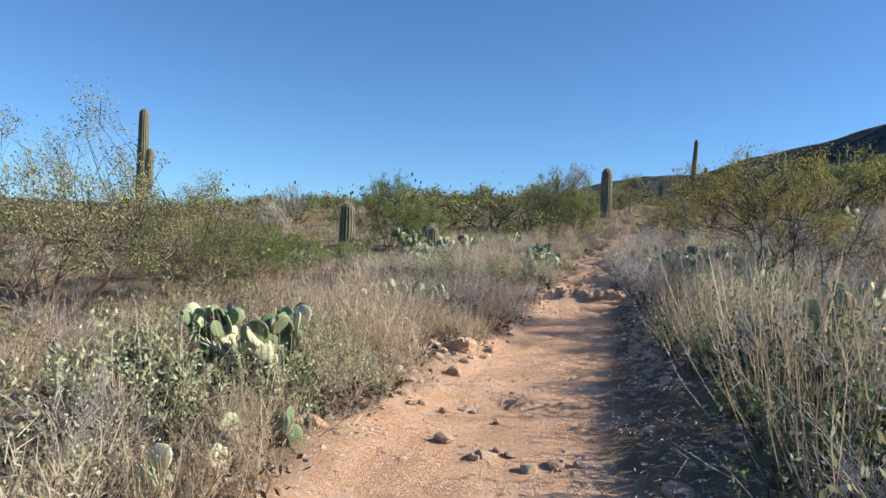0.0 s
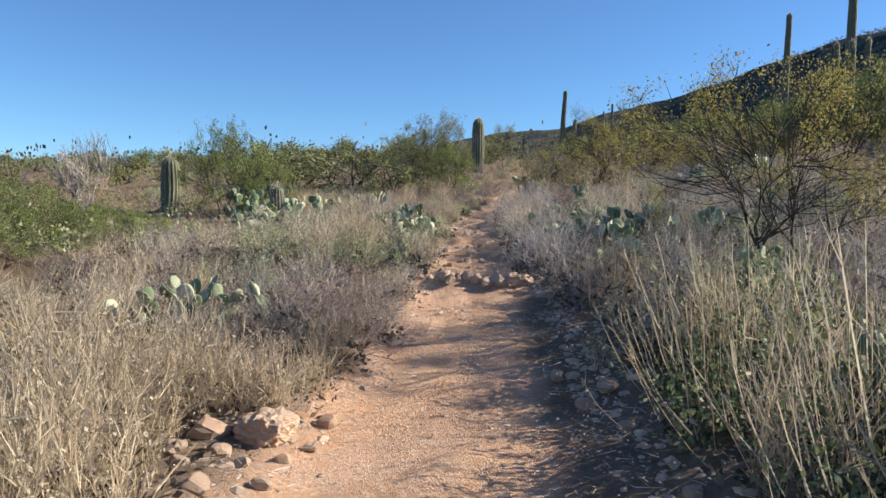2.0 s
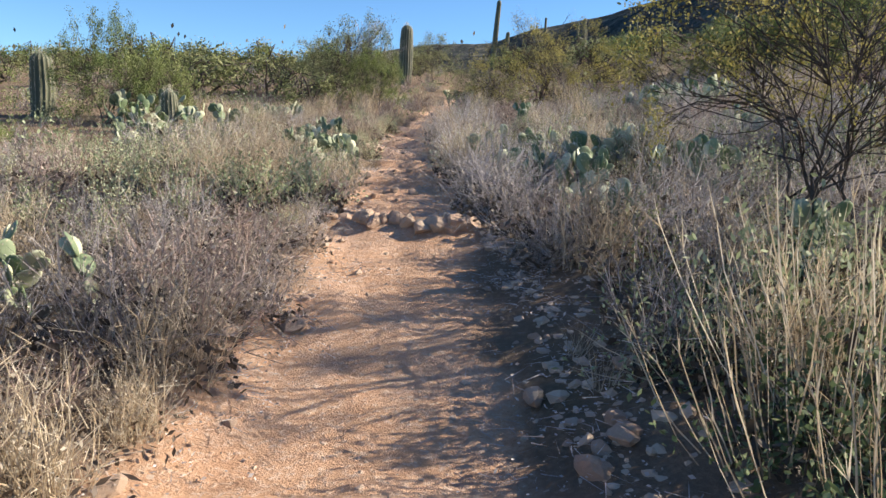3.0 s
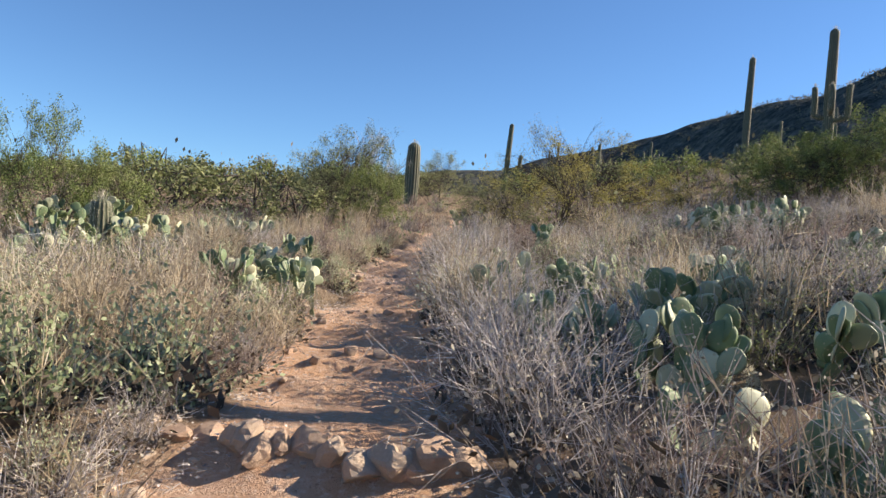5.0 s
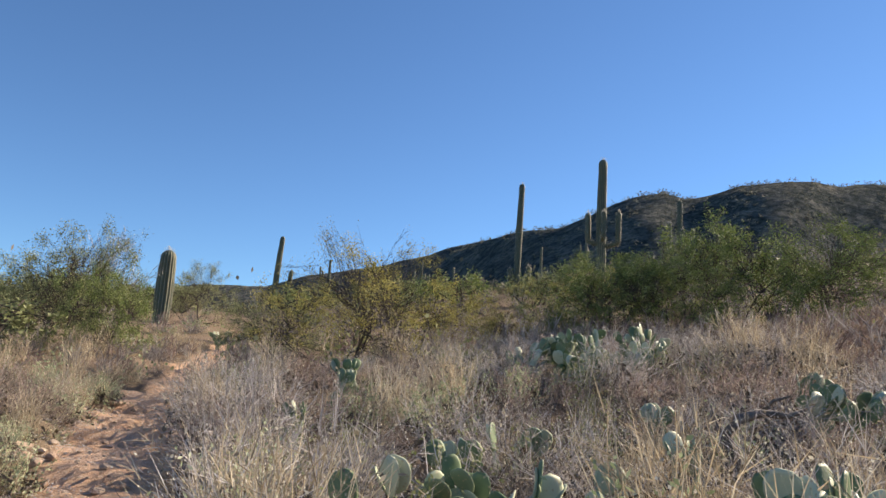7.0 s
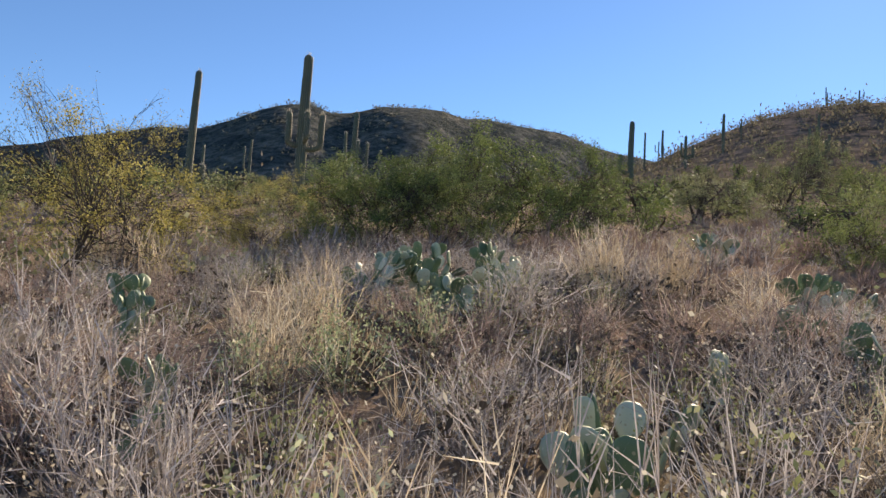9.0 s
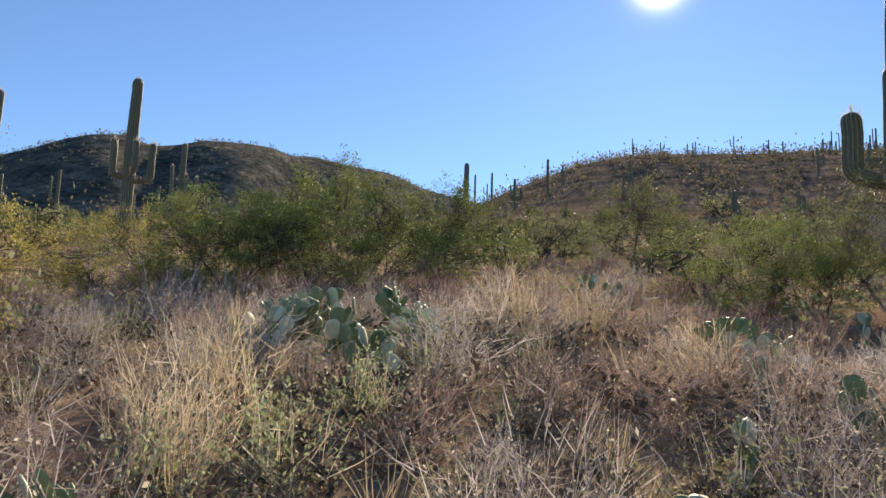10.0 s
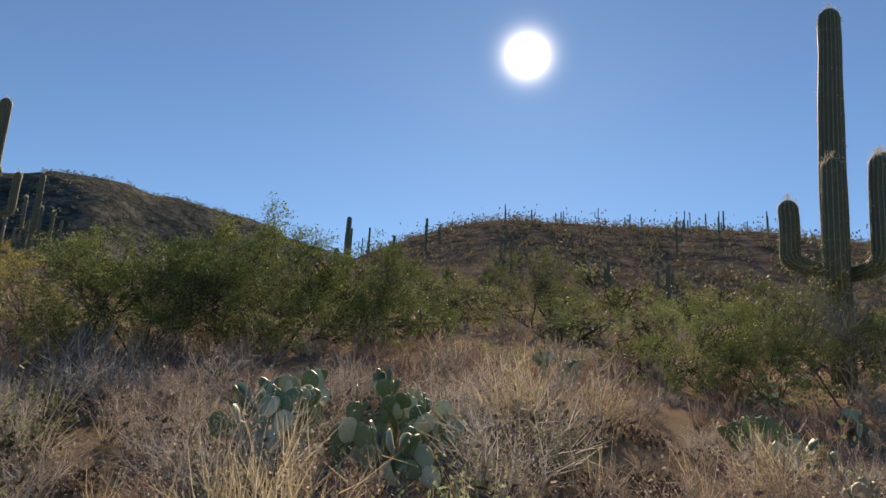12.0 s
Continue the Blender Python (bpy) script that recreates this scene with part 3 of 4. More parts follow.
PEAR = "green prickly pear clump with pale-edged spiny pads"
PEARS = ((-1.3, 3.3, .3, 5, 3, 1.15), (-1.75, 3.55, .3, 5, 3, 1.1), (-.62, 1.12, .1, 2, 1, 1.0), (-.72, 1.6, .12, 2, 1, 1.0), (-.45, 2.1, .12, 2, 1, .9),
         (-2.08, 8.15, .4, 5, 3, 1.0), (-1.5, 8.15, .22, 3, 3, .95), (-2.3, 7.3, .35, 4, 3, 1.0),
         (-1.05, 14.7, .35, 7, 2, 1.05), (-1.5, 14.9, .35, 7, 3, 1.05), (-1.25, 15.7, .3, 6, 3, 1.0), (-1.1, 16.3, .25, 4, 3, 1.0), (-1.9, 16.8, .4, 7, 3, 1.0), (-2.6, 15.6, .35, 6, 2, 1.0),
         (-3.5, 16.7, .4, 7, 2, 1.0), (-4.3, 16.4, .4, 6, 2, 1.05), (-5.2, 16.9, .4, 6, 2, 1.1), (-2.0, 18.6, .4, 5, 3, 1.0),
         (-4.3, 19.4, .7, 11, 3, 1.2), (-5.5, 18.9, .6, 9, 3, 1.15), (-5.9, 20.4, .6, 8, 4, 1.2), (-3.5, 20.4, .6, 7, 3, 1.1), (-7.9, 17.7, .25, 3, 1, 1.0),
         (2.05, 11.0, .42, 10, 2, 1.15), (1.6, 11.2, .35, 8, 2, 1.05), (1.4, 11.8, .25, 5, 3, 1.0), (1.85, 10.35, .3, 7, 1, 1.1),
         (2.75, 11.05, .4, 9, 2, 1.15), (2.15, 12.0, .3, 7, 3, 1.05), (1.3, 12.5, .25, 5, 3, 1.0), (2.5, 13.15, .35, 6, 3, 1.05), (2.5, 10.3, .25, 4, 1, 1.05),
         (1.3, 13.75, .3, 6, 4, 1.0), (1.8, 14.2, .35, 6, 3, 1.0), (1.85, 9.35, .2, 3, 3, .95), (2.26, 7.95, .3, 4, 3, 1.05), (2.48, 4.8, .28, 5, 3, 1.15), (2.2, 5.4, .2, 3, 3, 1.0),
         (3.0, 14.5, .25, 4, 2, 1.0), (1.96, 15.5, .25, 8, 1, 1.3), (1.15, 17.6, .3, 4, 2, 1.0), (1.95, 20.0, .35, 6, 3, 1.05),
         (5.3, 20.2, .5, 11, 3, 1.15), (5.75, 19.7, .45, 9, 3, 1.1), (4.75, 19.5, .5, 10, 3, 1.1), (4.55, 18.75, .4, 8, 2, 1.1), (5.1, 18.9, .3, 6, 2, 1.05), (5.6, 19.2, .5, 7, 2, 1.05),
         (7.2, 16.3, .35, 9, 2, 1.1), (6.65, 16.05, .22, 4, 2, 1.0), (5.4, 15.85, .35, 5, 2, 1.05), (4.9, 15.35, .3, 6, 2, 1.15), (4.4, 13.4, .4, 5, 2, 1.1), (3.9, 15.9, .25, 4, 2, 1.0),
         (10.9, 19.0, .5, 8, 3, 1.05), (.9, 31.5, .6, 5, 3, 1.1), (6.4, 12.6, .5, 5, 2, 1.1), (3.4, 6.0, .4, 4, 3, 1.1), (9.6, 15.2, .4, 5, 2, 1.0), (2.5, 15.6, .25, 8, 1, 1.3))
for x, y, sp, nb, ti, sz in PEARS:
    prickly_pear(x, y, sp, nb, ti, PEAR, sz)

# ---- trees ----


def dome(h, spread, lift):
    """A spot in the outer part of a low rounded crown with an uneven outline."""
    while True:
        a, e = U(0, 2 * math.pi), math.asin(U(-.25, 1))
        uneven = .8 + .38 * float(fbm(2.1 * math.cos(a) * math.cos(e) + 40 * h + 9, 2.1 * math.sin(a) * math.cos(e) + 1.7 * e + 5, 2))
        q = min(1.0, U(.15, 1) ** .45 * uneven)
        p = Vector((spread * q * math.cos(e) * math.cos(a), spread * q * math.cos(e) * math.sin(a), h * (lift + (1 - lift) * q * math.sin(e))))
        if p.z > .05 * h:
            return p


def tree_template(h, spread, leaf_mat, wood, leaves, trunks=3, leaf_len=.03, sprays=260, lift=.3, tilt=(.25, 1.1), twig=.011):
    """A desert tree: crooked limbs from the ground that reach out to the sprays of a ragged, rounded crown of small leaves."""
    wood_b, twig_b, leaf_b = Build(), Build(), Build()
    joints = []

    def branch(p, d, length, r, depth):
        pts = sway(p, d, length, 5, droop=.02, wild=.26)
        wood_b.tube(pts, [r * (1 - .14 * k) for k in range(5)], 6 if depth < 1 else 4)
        joints.extend(pts[2:] if depth == 0 else pts[1:])
        if depth >= 2:
            return
        for k in range(RNG.randint(3, 5)):
            q = RNG.randint(2, 5)
            nd = (d + Vector(U(-1, 1, 3)) * .85 + Vector((0, 0, .08))).normalized()
            branch(pts[q], nd, length * U(.5, .75), r * (.62 if q < 4 else .5), depth + 1)

    for k in range(trunks):
        branch((U(-.12, .12), U(-.12, .12), -.05), around(U(*tilt)), .36 * (h + spread) / 1.7, .026 * h * U(.5, .85) / math.sqrt(trunks), 0)
    for v in wood_b.v + joints:     # limbs stay under the crown's outline
        v.z = min(v.z, .86 * h * math.sqrt(max(.04, 1 - (math.hypot(v.x, v.y) / (1.15 * spread)) ** 2)))
    clumps = [dome(h * (1.14 - .2 * lift), spread, lift) for _ in range(max(8, sprays // 7))]
    for k in range(sprays):
        p = clumps[k % len(clumps)] + Vector(RNG.normal(0, .105, 3))
        p.z = max(p.z, .06)
        root = min((joints[RNG.randint(len(joints))] for _ in range(40)), key=lambda j: (j - p).length)
        mid = root.lerp(p, .5) + Vector(U(-.16, .16, 3))
        twig_b.strip([root, root.lerp(mid, .5) + Vector(U(-.06, .06, 3)), mid, p], twig)
        for _ in range(3):
            tip = p + Vector(U(-.18, .18, 3))
            twig_b.strip([mid.lerp(p, U(.4, 1)), tip], twig * .65)
            for _ in range(leaves):
                a = p.lerp(tip, U(0, 1.1)) + Vector(RNG.normal(0, .045, 3))
                leaf_b.leaf(a, Vector(U(-1, 1, 3)), U(.6, 1.4) * leaf_len, U(.5, 1.1) * leaf_len * .72)
    return (wood_b.mesh("trunk", [wood], True), twig_b.mesh("twigs", [wood]), leaf_b.mesh("crown", [leaf_mat]) if leaf_b.f else None)


T_YELLOW = [tree_template(2.4, 1.75, M_YELLOW, M_BARK, 12, trunks=4, sprays=300, leaf_len=.034) for _ in range(2)]
T_OLIVE = [tree_template(2.4, 1.75, M_OLIVE, M_BARK, 12, sprays=320, lift=.25, leaf_len=.035) for _ in range(2)]
T_GREEN = [tree_template(2.4, 1.85, M_GREEN, M_BARK, 14, trunks=5, sprays=400, lift=.2, leaf_len=.04) for _ in range(2)]
T_SPARSE = [tree_template(2.4, 1.7, M_YELLOW, M_BARK, 5, trunks=3, leaf_len=.026, sprays=130, lift=.6, tilt=(.1, .5))]
T_THORN = [tree_template(2.4, 1.7, M_YELLOW, M_BARK, 12, trunks=2, leaf_len=.03, sprays=160, lift=.5, tilt=(.15, .6)) for _ in range(2)]
T_MESQUITE = [tree_template(2.4, 1.8, M_OLIVE, M_DEADWOOD, 14, trunks=4, leaf_len=.028, sprays=260, lift=.35) for _ in range(2)]


def lite_template(h, spread, leaf_mat, wood):
    """The same trees seen from afar: fewer, larger leaf sprays on the limbs."""
    wood_b, leaf_b = Build(), Build()
    hubs = [dome(1.0, .9, .25) for _ in range(15)]
    for k in range(5):
        d = around(U(.35, 1.15))
        pts = sway((U(-.1, .1), U(-.1, .1), -.05), d, U(.75, 1.0), 5, droop=-.05, wild=.3)
        wood_b.tube(pts, [.035 * (1 - .17 * q) for q in range(5)], 4)
        for _ in range(11):
            tip = hubs[RNG.randint(len(hubs))] + Vector(RNG.normal(0, .08, 3))
            q = [pts[RNG.randint(1, 5)], pts[4].lerp(tip, .6) + Vector(U(-.1, .1, 3)), tip]
            wood_b.strip(q, .015)
            for _ in range(17):
                a = q[1].lerp(q[2], U(.3, 1)) + Vector(RNG.normal(0, .07, 3))
                leaf_b.leaf(a, Vector(U(-1, 1, 3)), U(.045, .09), U(.025, .045))
    zs = [v.z for v in leaf_b.v]
    rs = sorted(math.hypot(v.x, v.y) for v in leaf_b.v)
    sz, sr = h / max(zs), spread / rs[int(len(rs) * .95)]
    for b in (wood_b, leaf_b):
        for v in b.v:
            v.x, v.y, v.z = v.x * sr, v.y * sr, v.z * sz
    return (wood_b.mesh("trunk", [wood], True), None, leaf_b.mesh("crown", [leaf_mat]))


F_YELLOW = [lite_template(2.4, 1.8, M_YELLOW, M_BARK) for _ in range(3)]
F_OLIVE = [lite_template(2.4, 1.8, M_OLIVE, M_BARK) for _ in range(3)]
F_GREEN = [lite_template(2.4, 1.8, M_GREEN, M_BARK) for _ in range(3)]
T_DEAD = [tree_template(2.4, 1.5, M_OLIVE, M_DEADWOOD, 0, trunks=4, sprays=110, tilt=(.1, .9)) for _ in range(2)]
T_BARE = [tree_template(2.4, 1.1, M_OLIVE, M_PALEBARK, 0, trunks=2, sprays=150, lift=.5, tilt=(.1, .5), twig=.022)]


def tree(kind, x, y, h, label, spread=1.0, name="desert_tree", group="desert trees", turn=None):
    wood, twigs, crown = kind[RNG.randint(len(kind))]
    e = tagged(new(name), label, "tree", group)
    e.matrix_basis = place(x, y, turn=turn, scale=h / 2.4 * spread, tall=1 / spread, sink=.05)
    part("trunk", wood, e)
    if twigs:
        part("twig_mass", twigs, e)["kind"] = "stuff"
    if crown:
        part("crown", crown, e)
    return e


L_Y, L_O, L_G = ("desert tree with yellowing feathery leaves and dark limbs", "olive-green mesquite tree with crooked dark limbs",
                 "dense green palo verde tree with dark limbs")
M_L = "sprawling half-bare mesquite tree with thin olive leaves"
for x, y, h, sp in ((-6.3, 6.5, 2.75, 1.15), (-5.2, 7.9, 1.75, 1.25), (-7.6, 7.4, 2.3, 1.1)):
    tree(T_MESQUITE, x, y, h, M_L, sp)
for x, y, h, sp in ((2.62, 8.4, 2.0, .9), (3.3, 8.8, 1.9, .85)):
    tree(T_THORN, x, y, h, "small thorn tree with sparse yellow leaves and dark limbs", sp)
tree(T_DEAD, 4.0, 8.7, 1.25, "dark leafless thorn bush on the slope", 1.1)
for x, y, h in ((2.54, 16.35, .85), (3.3, 16.7, .75), (3.6, 16.0, .7), (4.1, 17.0, .8), (2.1, 14.6, .75), (-.95, 14.1, .5), (1.9, 17.4, .7)):
    tree(T_DEAD, x, y, h, "low dark leafless twiggy bush among dry shrubs", 1.0)
for x, y, h, sp in ((-11.45, 21.5, 2.5, .75), (-12.9, 23, 2.0, .9), (-2.35, 31.3, 3.3, .7), (9.4, 14.6, 1.3, 1.0), (12.6, 14.9, 2.0, .8)):
    tree(T_BARE, x, y, h, "bare grey tree standing above shrubs", sp)
for x, y, h, sp in ((-7.1, 20.6, 2.4, .65), (-6.2, 21.4, 1.8, .8), (-1.9, 28.6, 2.0, .9), (11.1, 24.0, 2.6, 1.05), (12.5, 22.9, 2.1, 1.0), (8.2, 24.4, 1.9, 1.15), (9.3, 23.7, 1.6, 1.2), (8.7, 25.8, 1.8, 1.2),
                    (12.9, 16.9, 1.6, 1.0), (12.1, 16.0, 1.35, 1.2), (12.6, 13.4, 1.9, 1.1)):
    tree(T_GREEN, x, y, h, L_G, sp)
for x, y, h, sp in ((-8.2, 14.2, 1.1, 1.25), (-9.6, 15.4, 1.1, 1.2), (-6.6, 12.9, .9, 1.4), (-7.5, 11.4, 1.0, 1.4), (-5.7, 10.4, .85, 1.4), (-5.0, 12.2, .75, 1.4), (-6.9, 9.6, .9, 1.4), (-9.5, 12.6, 1.0, 1.4), (-8.3, 16.6, .8, 1.3)):
    tree(T_GREEN, x, y, h, "low bright green creosote bush", sp)
for x, y, h, sp in ((-2.9, 29.8, 3.1, .75), (-3.6, 31.0, 2.6, .9), (-.5, 41, 2.4, .9), (1.5, 25.6, 1.5, 1.2), (27.2, 23.1, 3.2, .95), (22.8, 24.4, 1.9, 1.2), (20.0, 18.3, 1.3, 1.3), (10.4, 24.9, 1.9, 1.1)):
    tree(T_OLIVE, x, y, h, L_O, sp)
for x, y, h, sp in ((2.6, 24.0, 2.1, 1.1), (4.5, 25.4, 2.0, 1.1), (6.4, 25.2, 1.3, 1.3), (15.0, 36.2, 1.5, 1.2), (13.0, 35, 1.5, 1.2)):
    tree(T_YELLOW, x, y, h, L_Y, sp)
tree(T_SPARSE, 2.75, 24.0, 2.75, L_Y, .75)
tree(T_MESQUITE, 12.5, 15.0, 2.3, "half-bare mesquite tree beside the huge saguaro", 1.0)
for x, y, h, sp in ((14.4, 18.2, .9, 1.4), (17.4, 23.8, 1.3, 1.3), (18.6, 16.2, 1.2, 1.4), (21.5, 20.5, 1.3, 1.3)):
    tree(F_GREEN, x, y, h, L_G, sp)

spots = []


def free_spot(x, y, gap):
    if any((x - a) ** 2 + (y - b) ** 2 < gap * gap for a, b in spots):
        return False
    spots.append((x, y))
    return True


for x, y in ((11.1, 24.0), (3, 24.6), (27.2, 23.1), (12.9, 16.6), (8.4, 24.4), (4.6, 25.2), (13.75, 14.75), (15.5, 37.9), (-1.7, 39.8), (-2.6, 29.6)):
    spots.append((x, y))
made = 0
while made < 150:      # slope to the right and the far trail
    az, r = U(-30, 110), U(17, 62)
    x, y = CX + r * math.sin(radians(az)), CY + r * math.cos(radians(az))
    if abs(x - trail_x(y)) < 2.6 or y < 8 or (r < 27 and x > 2):
        continue
    if not free_spot(x, y, 2.4 + .02 * r):
        continue
    kind, lab = ((F_YELLOW, L_Y) if x < 12 else (F_GREEN, L_G), (F_OLIVE, L_O), (F_OLIVE, L_O), (F_GREEN, L_G), (F_GREEN, L_G))[RNG.randint(5)]
    tree(kind, x, y, U(1.3, 2.2) * (.8 if x > 14 and y > 30 else 1), lab, U(1.0, 1.3))
    made += 1
made = 0
while made < 9:       # low green belt under the hill
    az, r = U(50, 102), U(17, 32)
    x, y = CX + r * math.sin(radians(az)), CY + r * math.cos(radians(az))
    if not free_spot(x, y, 1.9):
        continue
    kind, lab = ((F_OLIVE, L_O), (F_GREEN, L_G), (F_GREEN, L_G))[RNG.randint(3)]
    tree(kind, x, y, U(.7, 1.6), lab, U(1.1, 1.4))
    made += 1
made = 0
while made < 70:       # flat ground to the left
    x, y = U(-34, -3.5), U(21, 55)
    if (y < 26 and x > -13) or not free_spot(x, y, 2.4):
        continue
    kind, lab = ((F_OLIVE, L_O), (F_OLIVE, L_O), (F_GREEN, L_G))[RNG.randint(3)]
    tree(kind, x, y, U(.8, 1.4), lab, U(1.1, 1.4))
    made += 1

# ---- shrubs ----


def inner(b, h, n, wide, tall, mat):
    """Filler leaves deep in a bush, coloured dark to give its inner shade."""
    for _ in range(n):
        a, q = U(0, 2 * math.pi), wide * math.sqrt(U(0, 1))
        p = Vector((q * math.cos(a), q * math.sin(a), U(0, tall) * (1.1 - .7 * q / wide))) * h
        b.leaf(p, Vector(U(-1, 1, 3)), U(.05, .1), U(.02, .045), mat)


def twig_template(h, spread, n, curl=.2, width=.0046, fork=6, points=4, droop=-.02, bits=0, bit=.026, heart=0, heads=0):
    """Main twigs that spread from the root, and the fine side twigs, dry leaves and seed heads on them."""
    b, spray = Build(), Build()
    for _ in range(n):
        d = around(min(abs(RNG.normal(0, spread)), 1.45))
        q = Vector((U(-.25, .25), U(-.25, .25), -.03)) * h
        pts = sway(q, d, h * U(.45, .92), points, droop=droop, wild=curl)
        b.strip(pts, width * U(.7, 1.3))
        for _ in range(fork):
            k = RNG.randint(1, points)
            nd = ((pts[k] - pts[k - 1]).normalized() * .8 + Vector(U(-1, 1, 3))).normalized()
            tip = pts[k] + nd * h * U(.07, .24)
            spray.strip([pts[k] - (pts[k] - pts[k - 1]) * U(0, .9), tip], width * .95)
            if U(0, 1) < heads:
                spray.leaf(tip, Vector(U(-1, 1, 3)), U(.008, .014), U(.006, .01), 3)
        for _ in range(bits):
            k = RNG.randint(1, points)
            p = pts[k] - (pts[k] - pts[k - 1]) * U(0, 1) + Vector(RNG.normal(0, .05 * h, 3))
            spray.leaf(p, Vector(U(-1, 1, 3)), bit * U(.5, 1.4), bit * U(.3, .7), 1)
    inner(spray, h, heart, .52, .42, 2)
    return b, spray


def leafy_template(h, spread, n, leaf, per):
    stems, leaves = Build(), Build()
    for _ in range(n):
        pts = sway(Vector((U(-.22, .22), U(-.22, .22), -.03)) * h, around(abs(RNG.normal(0, spread))), h * U(.5, 1.0), 4, wild=.22)
        stems.strip(pts, .007, 0)
        for _ in range(per):
            k = RNG.randint(1, 4)
            leaves.leaf(pts[k] - (pts[k] - pts[k - 1]) * U(0, 1) + Vector(U(-.03, .03, 3)), Vector(U(-1, 1, 3)) + Vector((0, 0, .5)), leaf * U(.6, 1.3), leaf * U(.35, .6))
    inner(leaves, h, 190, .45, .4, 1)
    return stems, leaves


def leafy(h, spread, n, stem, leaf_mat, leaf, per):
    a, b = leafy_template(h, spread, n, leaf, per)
    return a.mesh("stems", [stem]), b.mesh("foliage", [leaf_mat, M_SHADE_FILL])


def twiggy(mat, name, **kw):
    a, b = twig_template(**kw)
    return a.mesh("twigs", [mat]), b.mesh(name, [mat, M_DRYLEAF, M_SHADE_FILL, M_SPINE])


GREY = [twiggy(M_GREYTWIG, "twig_spray", h=.7, spread=.85, n=72, curl=.5, fork=11, bits=6, heart=120, heads=.45) for _ in range(4)]
RUSSET = [twiggy(M_REDTWIG, "twig_spray", h=.58, spread=.95, n=68, curl=.5, fork=11, bits=7, heart=130, heads=.25) for _ in range(3)]
STALK = [twiggy(M_STRAW, "seed_stalk", h=.76, spread=.34, n=104, curl=.3, width=.0052, fork=5, droop=0, bits=3, bit=.03, heart=110, heads=.45) for _ in range(4)]
SAGE = [leafy(.6, .8, 62, M_STRAW, M_SAGE, .033, 17) for _ in range(3)]
OLIVE = [leafy(.62, .8, 58, M_GREYTWIG, M_OLIVE, .029, 15) for _ in range(3)]


def plume(h):
    """A leafy dark green mound with many pale dried flower stalks curving up out of it."""
    stalks, leaves = Build(), Build()
    for _ in range(46):
        p = Vector((RNG.normal(0, .2), RNG.normal(0, .2), .02)) * h
        d = Vector((p.x * 1.3 + U(-.1, .1), p.y * 1.3 + U(-.1, .1), .6)).normalized()
        up = (d + Vector((U(-.1, .1), U(-.1, .1), .9))).normalized()
        pts = [p]
        size = h * U(.55, 1.05) / 5
        for k in range(5):
            pts.append(pts[-1] + (d.lerp(up, k / 4) + Vector(U(-.09, .09, 3))).normalized() * size)
        stalks.strip(pts, .0068 * U(.7, 1.3))
        for _ in range(3):
            stalks.strip([pts[4], pts[4] + (up + Vector(U(-.5, .5, 3))) * size * U(.4, .9)], .005)
    for _ in range(70):
        pts = sway((RNG.normal(0, .2) * h, RNG.normal(0, .2) * h, 0), around(abs(RNG.normal(0, .75))), h * U(.3, .62), 4, wild=.3)
        for _ in range(16):
            k = RNG.randint(1, 4)
            leaves.leaf(pts[k] - (pts[k] - pts[k - 1]) * U(0, 1) + Vector(U(-.03, .03, 3)), Vector(U(-1, 1, 3)) + Vector((0, 0, .5)), .037 * U(.6, 1.3), .037 * U(.4, .7))
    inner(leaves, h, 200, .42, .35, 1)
    return stalks.mesh("stalks", [M_STRAW]), leaves.mesh("foliage", [M_HERB, M_SHADE_FILL])


PLUME = [plume(.8) for _ in range(3)]
SHRUBS = {"plume": (PLUME, "brittlebush", "dark green leafy bush with pale dried flower stalks", "brittlebushes"),
          "grey": (GREY, "dry_shrub", "dry grey twiggy desert shrub", "dry shrubs"),
          "russet": (RUSSET, "russet_shrub", "low russet-brown leafless shrub", "russet shrubs"),
          "stalk": (STALK, "straw_shrub", "pale straw-coloured dry bush of stiff stalks", "straw shrubs"),
          "sage": (SAGE, "sage_shrub", "grey-green leafy brittlebush with pale stems", "sage shrubs"),
          "olive": (OLIVE, "olive_shrub", "dark olive small-leaved desert shrub", "olive shrubs")}


def shrub(kind, x, y, scale, tall=1.0):
    meshes, name, label, group = SHRUBS[kind]
    body, leaves = meshes[RNG.randint(len(meshes))]
    ob = tagged(new(name, body), label, "shrub", group)
    ob.matrix_basis = place(x, y, scale=scale, tall=tall, lean=8)
    if leaves:
        part(leaves.name.split(".")[0], leaves, ob)["kind"] = "stuff"
    return ob


# kinds by stretch of the plan: shares of grey, russet, stalk, sage, olive
KINDS = ("grey", "russet", "stalk", "sage", "olive")


def shares(x, y):
    off = x - trail_x(y)
    if off < -3.6 and y > 6:
        return (.14, .1, .08, .22, .46)
    if off < 0:
        if y < 4.5:
            return (.16, .14, .2, .26, .24)
        if y < 9:
            return (.12, .2, .55, .09, .04)
        if y < 14:
            return (.14, .12, .34, .3, .1)
        return (.22, .14, .32, .18, .14)
    if 9.4 < y < 12.2 and off < 2.2:
        return (.5, .38, .12, 0, 0)
    if y < 7.5:
        return (.27, .14, .12, .23, .24)
    if y < 11:
        return (.4, .18, .1, .16, .16)
    if y < 14:
        return (.42, .22, .1, .1, .16)
    return (.42, .26, .1, .04, .18)


def clear_of(x, y):
    """Half the bare width of the trail at y, on the side of x."""
    half = float(trail_half(y))
    if x < trail_x(y):
        return half + .12
    return half + (.55 if y < 10.6 else .22)


grid = {}


